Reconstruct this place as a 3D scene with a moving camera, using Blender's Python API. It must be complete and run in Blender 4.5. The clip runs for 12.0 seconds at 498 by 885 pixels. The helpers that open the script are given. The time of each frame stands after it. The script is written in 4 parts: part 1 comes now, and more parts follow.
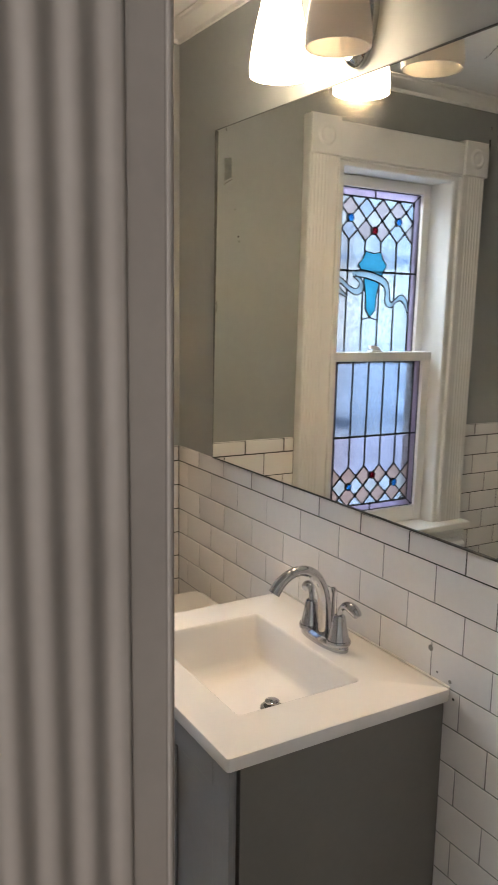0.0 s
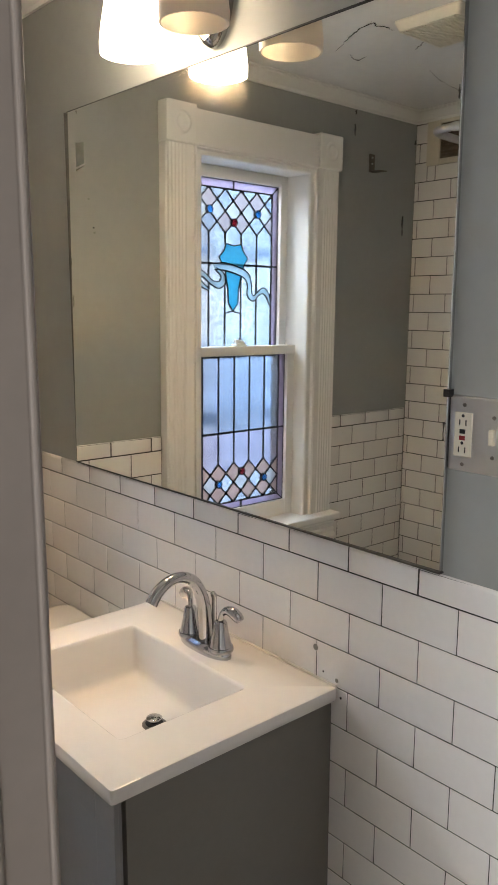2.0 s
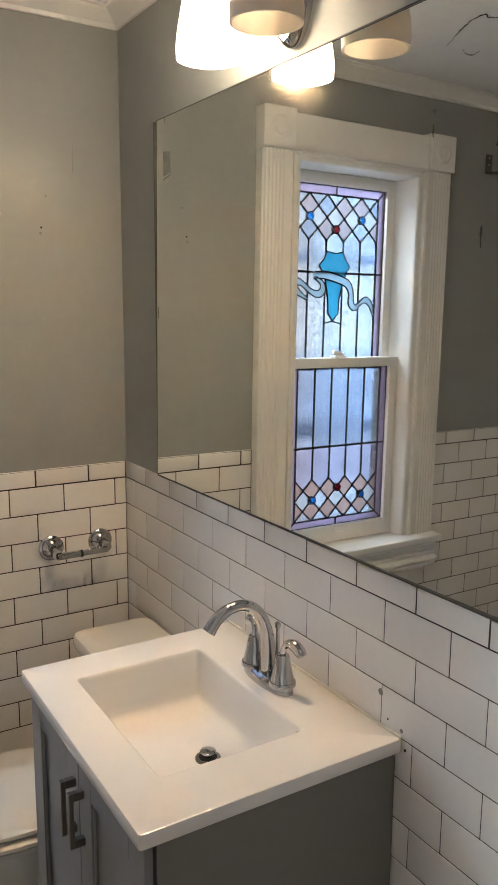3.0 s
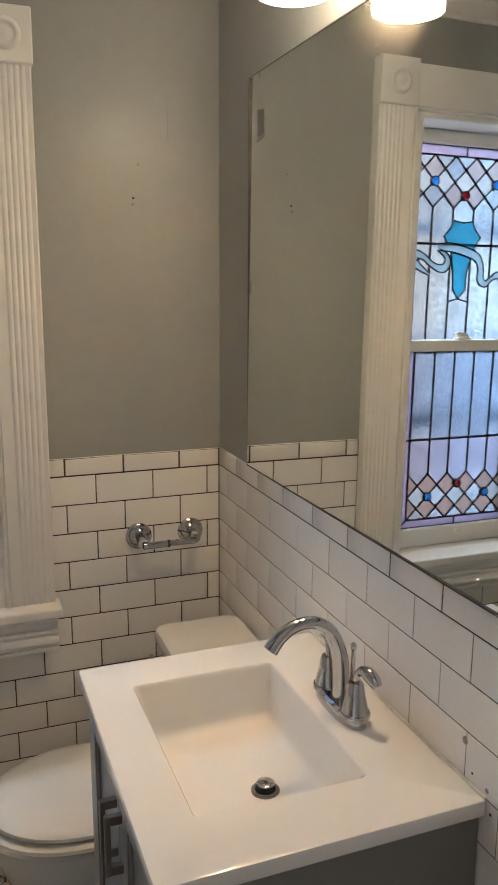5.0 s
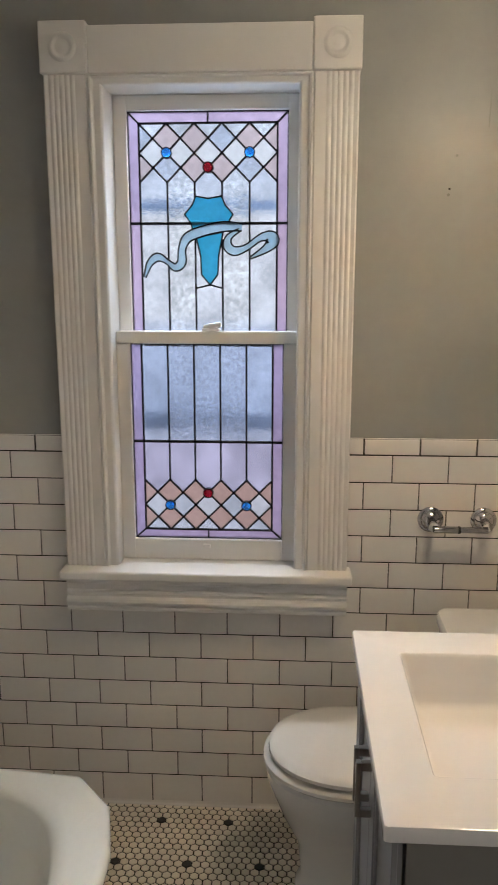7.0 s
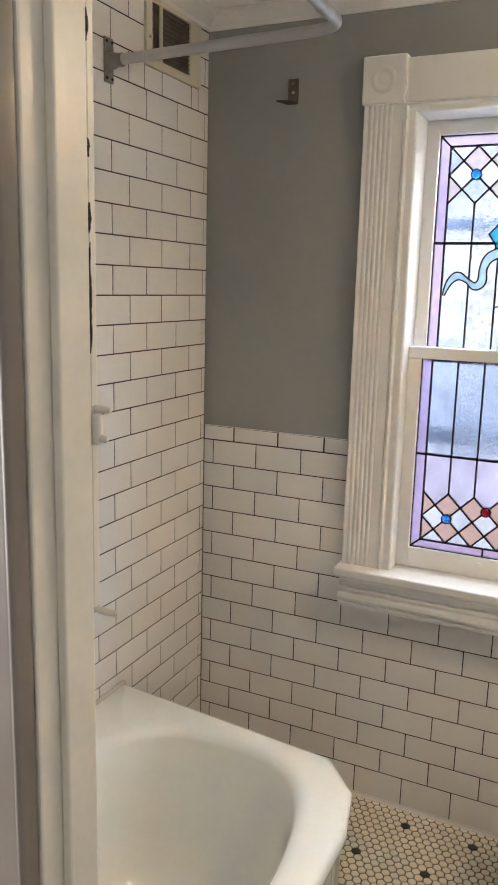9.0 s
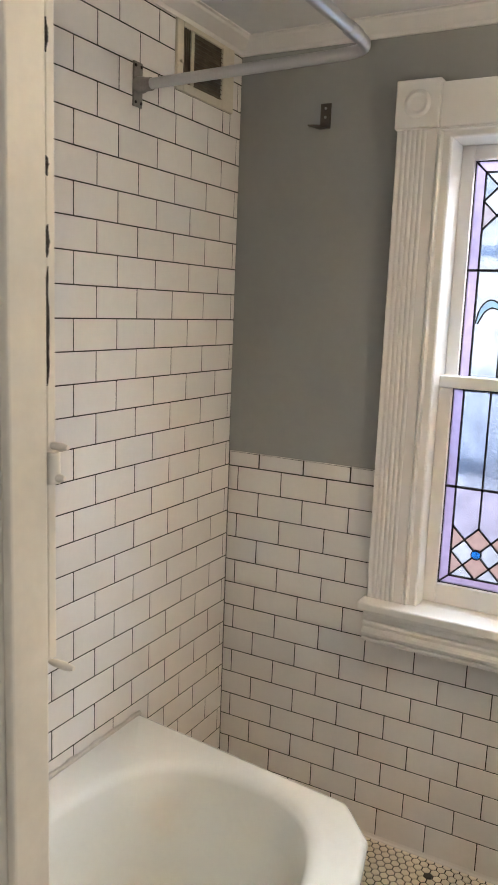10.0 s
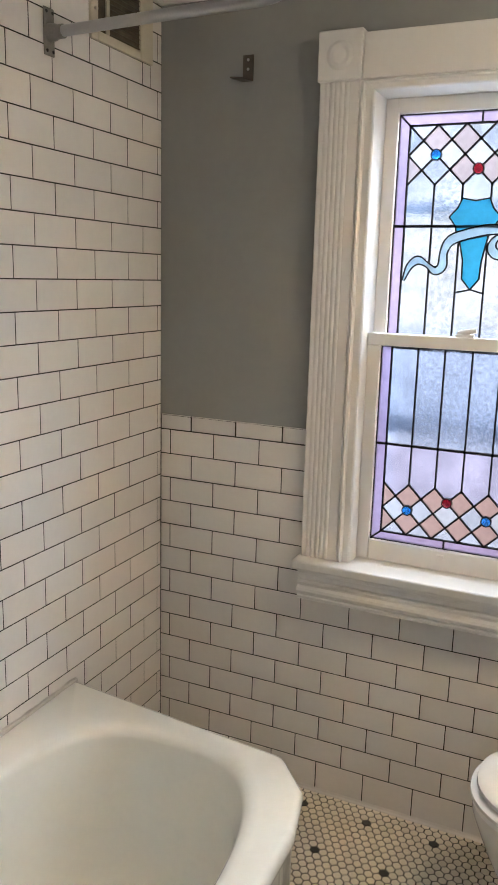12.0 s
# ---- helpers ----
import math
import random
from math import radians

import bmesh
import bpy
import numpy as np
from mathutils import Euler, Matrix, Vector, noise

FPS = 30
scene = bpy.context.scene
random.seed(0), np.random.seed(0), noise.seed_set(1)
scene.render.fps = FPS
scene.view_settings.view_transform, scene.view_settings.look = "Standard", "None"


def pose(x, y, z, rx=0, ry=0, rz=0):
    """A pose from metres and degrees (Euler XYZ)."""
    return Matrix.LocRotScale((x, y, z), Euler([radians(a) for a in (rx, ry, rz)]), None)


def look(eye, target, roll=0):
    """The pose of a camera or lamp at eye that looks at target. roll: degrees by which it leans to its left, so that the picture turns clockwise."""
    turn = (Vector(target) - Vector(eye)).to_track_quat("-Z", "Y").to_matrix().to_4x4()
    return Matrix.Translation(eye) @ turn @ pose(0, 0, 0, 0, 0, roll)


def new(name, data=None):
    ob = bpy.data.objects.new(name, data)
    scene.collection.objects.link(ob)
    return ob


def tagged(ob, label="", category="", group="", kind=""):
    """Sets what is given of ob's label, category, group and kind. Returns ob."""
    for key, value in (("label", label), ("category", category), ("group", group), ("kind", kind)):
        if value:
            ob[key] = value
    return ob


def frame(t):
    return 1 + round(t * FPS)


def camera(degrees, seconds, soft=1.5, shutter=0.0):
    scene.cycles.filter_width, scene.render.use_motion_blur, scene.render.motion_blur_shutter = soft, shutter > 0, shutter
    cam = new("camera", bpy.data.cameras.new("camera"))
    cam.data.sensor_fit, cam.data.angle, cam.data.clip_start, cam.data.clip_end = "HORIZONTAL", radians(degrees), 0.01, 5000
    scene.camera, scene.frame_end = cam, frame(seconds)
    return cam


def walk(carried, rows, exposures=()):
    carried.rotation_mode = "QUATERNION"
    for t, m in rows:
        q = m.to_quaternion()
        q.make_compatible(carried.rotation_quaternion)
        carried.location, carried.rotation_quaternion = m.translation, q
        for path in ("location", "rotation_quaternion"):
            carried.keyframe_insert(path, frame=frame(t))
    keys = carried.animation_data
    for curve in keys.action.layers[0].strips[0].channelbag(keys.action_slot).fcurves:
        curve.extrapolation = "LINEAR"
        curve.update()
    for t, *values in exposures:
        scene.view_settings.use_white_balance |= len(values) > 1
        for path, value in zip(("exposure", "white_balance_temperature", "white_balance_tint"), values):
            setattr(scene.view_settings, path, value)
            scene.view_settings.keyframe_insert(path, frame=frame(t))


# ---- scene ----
cam = camera(35.2, 12.0, soft=1.1, shutter=0.25)
PATH = [
    (0, (-1.06, -2.213, 1.606), (-0.052, -0.52, 1.261), 0.9),
    (0.5, (-1.072, -2.161, 1.594), (0.111, -0.584, 1.257), -0.0),
    (1, (-1.078, -2.147, 1.597), (0.204, -0.649, 1.265), -0.1),
    (1.5, (-1.067, -2.147, 1.594), (0.254, -0.684, 1.255), -0.4),
    (2, (-1.027, -2.135, 1.597), (0.262, -0.647, 1.247), 0.1),
    (2.5, (-0.962, -2.12, 1.612), (0.18, -0.514, 1.272), 0.6),
    (2.7, (-0.929, -2.128, 1.62), (0.165, -0.488, 1.283), 0.5),
    (4.5, (-0.73, -2.105, 1.605), (0.07, -0.315, 1.215), 0.0),
    (5, (-0.683, -2.023, 1.613), (0.016, -0.191, 1.215), 0.3),
    (5.5, (-0.599, -2.002, 1.616), (-0.178, -0.088, 1.216), 1.2),
    (6, (-0.61, -2.035, 1.605), (-0.456, -0.081, 1.208), 0.7),
    (6.5, (-0.644, -2.098, 1.601), (-0.624, -0.139, 1.199), 0.3),
    (7, (-0.619, -2.132, 1.602), (-0.731, -0.179, 1.187), -0.0),
    (7.5, (-0.579, -2.107, 1.614), (-0.949, -0.184, 1.207), 0.8),
    (7.7, (-0.563, -2.097, 1.618), (-1.048, -0.2, 1.21), 1.0),
    (9.3, (-0.543, -2.23, 1.613), (-1.42, -0.475, 1.227), 1.5),
    (9.5, (-0.541, -2.207, 1.614), (-1.441, -0.462, 1.235), 1.6),
    (10, (-0.525, -2.152, 1.619), (-1.466, -0.419, 1.28), 2.2),
    (10.5, (-0.496, -2.118, 1.618), (-1.386, -0.354, 1.302), 2.0),
    (11, (-0.495, -2.12, 1.609), (-1.338, -0.336, 1.283), 1.6),
    (11.5, (-0.498, -2.118, 1.611), (-1.321, -0.336, 1.231), 1.4),
    (12, (-0.494, -2.119, 1.601), (-1.302, -0.337, 1.184), 1.5),
]
walk(cam, [(t, look(eye, target, roll)) for t, eye, target, roll in PATH],
     exposures=[(0.0, 0.61), (1.5, 0.65), (2.7, 0.54), (5.0, 0.32), (6.5, 0.40), (7.7, 0.70), (9.5, 1.25), (12.0, 1.08)])

# ---- world, window light, exposure ----
world = bpy.data.worlds.new("sky")
scene.world = world
world.use_nodes = True
_sky = world.node_tree.nodes.new("ShaderNodeTexSky")
_sky.sky_type, _sky.sun_disc = "NISHITA", False
_sky.sun_elevation, _sky.sun_rotation = radians(35), radians(160)
world.node_tree.links.new(_sky.outputs[0], world.node_tree.nodes["Background"].inputs[0])
world.node_tree.nodes["Background"].inputs[1].default_value = 0.08
BACKDROP_GLOW = 7.9
SKY_WATTS = 330.0
SHADE_GLOW = 19.0
BULB_WATTS = 11.5
HALL_WATTS = 26.0


# ---- materials ----
def material(name, color, rough=0.5, metal=0.0, vary=0.06, scale=6.0, bump=0.0, bump_scale=60.0, each=0.0,
             rough_vary=0.0, spec=0.5, coat=0.0, stain=None, stain_scale=3.0, stain_amount=0.0):
    m = bpy.data.materials.new(name)
    m.use_nodes = True
    nt = m.node_tree
    b = nt.nodes["Principled BSDF"]
    b.inputs["Metallic"].default_value = metal
    b.inputs["Specular IOR Level"].default_value = spec
    b.inputs["Coat Weight"].default_value = coat
    b.inputs["Coat Roughness"].default_value = 0.06
    geo = nt.nodes.new("ShaderNodeNewGeometry")
    def tex(s, detail=5.0):
        n = nt.nodes.new("ShaderNodeTexNoise")
        n.inputs["Scale"].default_value, n.inputs["Detail"].default_value = s, detail
        nt.links.new(geo.outputs["Position"], n.inputs["Vector"])
        return n
    def mult(a, lo, hi):
        n = nt.nodes.new("ShaderNodeMapRange")
        n.inputs["From Min"].default_value, n.inputs["From Max"].default_value = 0.3, 0.7
        n.inputs["To Min"].default_value, n.inputs["To Max"].default_value = lo, hi
        nt.links.new(a, n.inputs["Value"])
        return n.outputs[0]
    big, fine = tex(scale), tex(scale * 14)
    hsv = nt.nodes.new("ShaderNodeHueSaturation")
    hsv.inputs["Color"].default_value = (*color, 1)
    v = nt.nodes.new("ShaderNodeMath")
    v.operation = "MULTIPLY"
    nt.links.new(mult(big.outputs["Fac"], 1 - vary, 1 + vary), v.inputs[0])
    nt.links.new(mult(fine.outputs["Fac"], 1 - vary * 0.5, 1 + vary * 0.5), v.inputs[1])
    value = v.outputs[0]
    if each:
        info = nt.nodes.new("ShaderNodeObjectInfo")
        r = nt.nodes.new("ShaderNodeMapRange")
        r.inputs["To Min"].default_value, r.inputs["To Max"].default_value = 1 - each, 1 + each
        nt.links.new(info.outputs["Random"], r.inputs["Value"])
        w = nt.nodes.new("ShaderNodeMath")
        w.operation = "MULTIPLY"
        nt.links.new(value, w.inputs[0])
        nt.links.new(r.outputs[0], w.inputs[1])
        value = w.outputs[0]
    nt.links.new(value, hsv.inputs["Value"])
    col = hsv.outputs[0]
    if stain:
        st = tex(stain_scale, 8.0)
        ramp = nt.nodes.new("ShaderNodeMapRange")
        ramp.inputs["From Min"].default_value, ramp.inputs["From Max"].default_value = 0.52, 0.72
        ramp.inputs["To Max"].default_value = stain_amount
        nt.links.new(st.outputs["Fac"], ramp.inputs["Value"])
        mix = nt.nodes.new("ShaderNodeMix")
        mix.data_type = "RGBA"
        nt.links.new(ramp.outputs[0], mix.inputs[0])
        nt.links.new(col, mix.inputs[6])
        mix.inputs[7].default_value = (*stain, 1)
        col = mix.outputs[2]
    nt.links.new(col, b.inputs["Base Color"])
    if rough_vary:
        nt.links.new(mult(tex(scale * 2).outputs["Fac"], max(0, rough - rough_vary), rough + rough_vary), b.inputs["Roughness"])
    else:
        b.inputs["Roughness"].default_value = rough
    if bump:
        bn = nt.nodes.new("ShaderNodeBump")
        bn.inputs["Strength"].default_value, bn.inputs["Distance"].default_value = bump, 0.002
        nt.links.new(tex(bump_scale, 3.0).outputs["Fac"], bn.inputs["Height"])
        nt.links.new(bn.outputs[0], b.inputs["Normal"])
    return m


def glass(name, color, rough=0.3, bump=0.25, bump_scale=90.0, sparkle_amount=0.12):
    m = bpy.data.materials.new(name)
    m.use_nodes = True
    nt = m.node_tree
    b = nt.nodes["Principled BSDF"]
    b.inputs["Base Color"].default_value = (*color, 1)
    b.inputs["Roughness"].default_value = rough
    b.inputs["IOR"].default_value = 1.4
    b.inputs["Transmission Weight"].default_value = 1.0
    geo = nt.nodes.new("ShaderNodeNewGeometry")
    n = nt.nodes.new("ShaderNodeTexNoise")
    n.inputs["Scale"].default_value, n.inputs["Detail"].default_value = bump_scale, 2.0
    nt.links.new(geo.outputs["Position"], n.inputs["Vector"])
    # refraction sparkle of hand-rolled glass, put into the tint as light and dark mottling
    sparkle = nt.nodes.new("ShaderNodeTexNoise")
    sparkle.inputs["Scale"].default_value, sparkle.inputs["Detail"].default_value, sparkle.inputs["Roughness"].default_value = bump_scale * 0.9, 3.0, 0.65
    nt.links.new(geo.outputs["Position"], sparkle.inputs["Vector"])
    tone = nt.nodes.new("ShaderNodeMapRange")
    tone.inputs["From Min"].default_value, tone.inputs["From Max"].default_value = 0.34, 0.66
    tone.inputs["To Min"].default_value, tone.inputs["To Max"].default_value = 1.0 - sparkle_amount, 1.0 + sparkle_amount
    nt.links.new(sparkle.outputs["Fac"], tone.inputs["Value"])
    hue = nt.nodes.new("ShaderNodeHueSaturation")
    hue.inputs["Color"].default_value = (*color, 1)
    nt.links.new(tone.outputs[0], hue.inputs["Value"])
    nt.links.new(hue.outputs[0], b.inputs["Base Color"])
    bn = nt.nodes.new("ShaderNodeBump")
    bn.inputs["Strength"].default_value, bn.inputs["Distance"].default_value = bump, 0.004
    nt.links.new(n.outputs["Fac"], bn.inputs["Height"])
    nt.links.new(bn.outputs[0], b.inputs["Normal"])
    return m


def glow(name, color, strength):
    m = bpy.data.materials.new(name)
    m.use_nodes = True
    b = m.node_tree.nodes["Principled BSDF"]
    b.inputs["Base Color"].default_value = (*color, 1)
    b.inputs["Emission Color"].default_value = (*color, 1)
    b.inputs["Emission Strength"].default_value = strength
    b.inputs["Roughness"].default_value = 0.35
    return m


M_WALL = material("grey wall paint", (0.305, 0.311, 0.298), 0.42, vary=0.04, scale=2.2, bump=0.07, bump_scale=170, rough_vary=0.08,
                  stain=(0.345, 0.35, 0.335), stain_scale=2.5, stain_amount=0.35)
M_CEIL = material("white ceiling paint", (0.72, 0.72, 0.72), 0.7, vary=0.04, scale=2.0, bump=0.3, bump_scale=45)
M_TRIM = material("white gloss trim paint", (0.77, 0.755, 0.735), 0.33, vary=0.012, scale=3.0)
M_TILE = material("glazed white tile", (0.80, 0.768, 0.742), 0.1, vary=0.025, scale=5.0, bump=0.06, bump_scale=22, each=0.03, rough_vary=0.04)
M_GROUT = material("dark grout", (0.034, 0.029, 0.025), 0.85, vary=0.3, scale=12.0, bump=0.5, bump_scale=300)
M_HEX = material("ivory hexagon tile", (0.80, 0.735, 0.63), 0.35, vary=0.06, scale=9.0, each=0.07)
M_HEXB = material("black hexagon tile", (0.018, 0.017, 0.017), 0.3, vary=0.2, scale=9.0)
M_HEX_REST = material("ivory hexagon tile sheet", (0.80, 0.735, 0.63), 0.35, vary=0.08, scale=9.0)
M_ENAMEL = material("white enamel", (0.86, 0.855, 0.80), 0.13, vary=0.02, scale=4.0, bump=0.03, bump_scale=15, rough_vary=0.05)
M_CERAMIC = material("white vitreous china", (0.80, 0.79, 0.77), 0.1, vary=0.015, scale=4.0)
M_SEAT = material("white plastic seat", (0.78, 0.76, 0.72), 0.22, vary=0.015, scale=5.0)
M_TOP = material("white cultured marble", (0.82, 0.79, 0.76), 0.12, vary=0.012, scale=5.0, rough_vary=0.03)
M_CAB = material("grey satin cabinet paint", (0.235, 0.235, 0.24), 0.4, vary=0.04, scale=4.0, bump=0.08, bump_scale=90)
# side, back and bottom panels: darker, warmer grey than the doors
M_CABSIDE = material("dark grey cabinet panel", (0.180, 0.170, 0.152), 0.55, vary=0.04, scale=4.0, bump=0.08, bump_scale=90)
M_CHROME = material("chrome", (0.52, 0.52, 0.535), 0.03, 1.0, vary=0.02, rough_vary=0.02)
M_NICKEL = material("brushed nickel", (0.24, 0.225, 0.21), 0.3, 1.0, vary=0.05, bump=0.1, bump_scale=200)
M_STEEL = material("brushed steel plate", (0.62, 0.61, 0.60), 0.33, 1.0, vary=0.04, bump=0.1, bump_scale=180)
M_GALV = material("dull galvanised metal", (0.26, 0.25, 0.23), 0.42, 0.6, vary=0.15, scale=14, bump=0.2, bump_scale=160, rough_vary=0.12)
M_ALU = material("aluminium tube", (0.50, 0.50, 0.51), 0.3, 0.95, vary=0.03, scale=10, rough_vary=0.02)
M_MIRROR = material("mirror silvering", (0.86, 0.88, 0.86), 0.012, 1.0, vary=0.01, rough_vary=0.012)
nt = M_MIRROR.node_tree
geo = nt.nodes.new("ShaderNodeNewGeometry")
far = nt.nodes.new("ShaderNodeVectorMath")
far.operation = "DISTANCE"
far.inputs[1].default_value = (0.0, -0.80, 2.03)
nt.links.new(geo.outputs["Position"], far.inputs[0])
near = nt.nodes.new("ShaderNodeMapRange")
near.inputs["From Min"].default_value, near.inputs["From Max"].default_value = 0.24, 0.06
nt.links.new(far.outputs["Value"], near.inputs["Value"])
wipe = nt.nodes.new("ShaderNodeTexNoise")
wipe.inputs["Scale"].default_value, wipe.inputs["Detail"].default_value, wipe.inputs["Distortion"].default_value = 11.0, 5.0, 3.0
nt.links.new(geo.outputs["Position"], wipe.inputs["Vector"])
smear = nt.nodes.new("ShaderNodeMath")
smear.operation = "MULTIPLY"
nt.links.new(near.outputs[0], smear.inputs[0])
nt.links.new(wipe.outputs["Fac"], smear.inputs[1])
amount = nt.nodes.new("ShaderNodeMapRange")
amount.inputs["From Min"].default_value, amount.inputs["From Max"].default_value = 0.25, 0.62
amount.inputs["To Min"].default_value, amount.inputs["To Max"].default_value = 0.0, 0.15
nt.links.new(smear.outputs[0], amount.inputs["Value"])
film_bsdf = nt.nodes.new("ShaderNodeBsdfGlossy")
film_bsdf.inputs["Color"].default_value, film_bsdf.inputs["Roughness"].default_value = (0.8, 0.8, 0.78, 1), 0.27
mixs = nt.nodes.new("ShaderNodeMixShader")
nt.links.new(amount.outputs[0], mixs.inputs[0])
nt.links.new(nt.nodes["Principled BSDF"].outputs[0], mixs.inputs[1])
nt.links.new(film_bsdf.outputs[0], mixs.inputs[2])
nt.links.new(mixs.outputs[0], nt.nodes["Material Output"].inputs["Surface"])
M_EDGE = material("blackened mirror edge", (0.03, 0.028, 0.025), 0.5, vary=0.3, scale=30)
M_LEAD = material("lead came", (0.012, 0.012, 0.014), 0.5, 0.3, vary=0.2, scale=40, bump=0.3, bump_scale=200)
M_IVORY = material("ivory plastic", (0.66, 0.61, 0.50), 0.3, vary=0.02)
M_RED = material("red plastic", (0.28, 0.02, 0.02), 0.35, vary=0.03)
M_BLACK = material("black plastic", (0.012, 0.011, 0.011), 0.4, vary=0.1)
M_VENT = material("cream painted metal", (0.62, 0.57, 0.47), 0.4, vary=0.06, scale=9, bump=0.15, bump_scale=80, stain=(0.35, 0.30, 0.2), stain_scale=9, stain_amount=0.3)
M_VENTDARK = material("dusty brown louvre metal", (0.11, 0.085, 0.06), 0.7, vary=0.3, scale=30)
M_FAN = material("yellowed plastic", (0.70, 0.66, 0.58), 0.45, vary=0.04, scale=6)
M_CRACK = material("bare crack edge", (0.03, 0.028, 0.025), 0.9, vary=0.3, scale=40)
M_CAULK = material("grubby caulk", (0.58, 0.55, 0.50), 0.5, vary=0.12, scale=18, bump=0.4, bump_scale=60)
# Casing paint carries the hall's dimness in its colour; the jamb paint stays light.
M_OLDPAINT_SHADED = material("old chipped door paint darkened by hall shade", (0.215, 0.180, 0.155), 0.38, vary=0.05, scale=7, bump=0.4, bump_scale=26, rough_vary=0.1,
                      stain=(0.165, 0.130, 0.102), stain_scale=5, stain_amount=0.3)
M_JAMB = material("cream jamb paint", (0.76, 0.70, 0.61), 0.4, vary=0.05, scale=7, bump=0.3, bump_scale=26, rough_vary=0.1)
M_BRACKET = material("dull brown metal", (0.13, 0.112, 0.092), 0.45, 0.5, vary=0.15, scale=14, bump=0.2, bump_scale=160)
M_RESIDUE = material("tape film on mirror", (0.19, 0.20, 0.18), 0.55, 0.0, vary=0.15, scale=40)
M_RUST = material("rusty hinge metal", (0.05, 0.04, 0.033), 0.7, 0.4, vary=0.3, scale=40, bump=0.5, bump_scale=200)
M_HALLWALL = material("hall wall paint", (0.42, 0.41, 0.39), 0.6, vary=0.04, scale=2)
M_HALLFLOOR = material("hall oak floor", (0.22, 0.13, 0.07), 0.4, vary=0.15, scale=6, bump=0.1)
M_UNLIT = material("unlit frosted glass shade", (0.86, 0.80, 0.72), 0.35, vary=0.02)
nt = M_UNLIT.node_tree
thin = nt.nodes.new("ShaderNodeBsdfTranslucent")
thin.inputs["Color"].default_value = (0.86, 0.80, 0.72, 1)
half_mix = nt.nodes.new("ShaderNodeMixShader")
half_mix.inputs[0].default_value = 0.45
nt.links.new(nt.nodes["Principled BSDF"].outputs[0], half_mix.inputs[1])
nt.links.new(thin.outputs[0], half_mix.inputs[2])
nt.links.new(half_mix.outputs[0], nt.nodes["Material Output"].inputs["Surface"])
M_LITSHADE = glow("lit frosted glass shade", (1.0, 0.805, 0.56), SHADE_GLOW)
G_CLEAR = glass("clear rippled glass", (0.064, 0.067, 0.073), 0.04, 0.25, 110, 0.18)
G_CLEAR_B = glass("pale blue rippled glass", (0.051, 0.056, 0.067), 0.04, 0.8, 100, 0.26)
G_SHEET = glass("clear wavy sheet glass", (0.060, 0.064, 0.073), 0.03, 0.30, 75, 0.10)
G_RIPPLE = glass("clear streaky rippled glass", (0.062, 0.066, 0.073), 0.04, 0.75, 75, 0.24)
G_HAMMERED = glass("pale blue hammered glass", (0.052, 0.057, 0.068), 0.05, 0.35, 70, 0.12)
G_LAVENDER = glass("pale lavender rippled glass", (0.056, 0.053, 0.066), 0.06, 0.15, 80, 0.08)
G_LILAC = glass("lilac opal glass", (0.0505, 0.0380, 0.0535), 0.45, 0.2, 40)
G_PINK = glass("pink cathedral glass", (0.0580, 0.0475, 0.0490), 0.4, 0.2, 60)
G_PEACH = glass("peach cathedral glass", (0.0585, 0.0380, 0.0315), 0.4, 0.2, 60)
G_WHITE = glass("white opal glass", (0.0720, 0.0720, 0.0740), 0.45, 0.2, 60)
G_TEAL = glass("turquoise glass", (0.03, 0.36, 0.56), 0.4, 0.2, 50)
G_RIBBON = glass("grey-blue ribbon glass", (0.42, 0.58, 0.66), 0.4, 0.2, 50)
G_BLUE = glass("blue glass jewel", (0.03, 0.30, 0.95), 0.25, 0.1, 40)
G_RED = glass("red glass jewel", (0.34, 0.008, 0.02), 0.25, 0.1, 40)


# ---- mesh helpers ----
BASE = {}


def thing(name, label="", category="", at=(0, 0, 0), group="", kind=""):
    ob = new(name)
    ob.empty_display_size = 0.05
    ob.location = at
    BASE[ob.name] = Vector(at)
    return tagged(ob, label, category, group, kind)


def part(name, bm, mat, parent=None, label="", smooth=False, angle=40):
    """One mesh object from a bmesh in world places, under a thing or a part."""
    at = BASE.get(parent.name, Vector()) if parent else Vector()
    bmesh.ops.recalc_face_normals(bm, faces=bm.faces[:])
    if at.length:
        bmesh.ops.translate(bm, verts=bm.verts[:], vec=-at)
    if smooth:
        for f in bm.faces:
            f.smooth = True
        for e in bm.edges:
            if len(e.link_faces) == 2 and e.calc_face_angle(0) > radians(angle):
                e.smooth = False
    me = bpy.data.meshes.new(name)
    bm.to_mesh(me)
    bm.free()
    me.materials.append(mat)
    ob = new(name, me)
    ob.parent = parent
    BASE[ob.name] = at
    if label:
        ob["label"] = label
    return ob


def setting(name, bm, mat, label, category, smooth=False):
    return tagged(part(name, bm, mat, None, "", smooth), label, category, "", "structure")


def box(x0, x1, y0, y1, z0, z1, bevel=0.0, seg=2, bm=None):
    bm = bm or bmesh.new()
    old = set(bm.verts)
    r = bmesh.ops.create_cube(bm, size=1.0)
    for v in r["verts"]:
        v.co = Vector(((x0 + x1) / 2 + v.co.x * (x1 - x0), (y0 + y1) / 2 + v.co.y * (y1 - y0), (z0 + z1) / 2 + v.co.z * (z1 - z0)))
    if bevel:
        es = [e for e in bm.edges if e.verts[0] not in old and e.verts[1] not in old]
        bmesh.ops.bevel(bm, geom=es, offset=bevel, segments=seg, affect="EDGES", profile=0.5)
    return bm


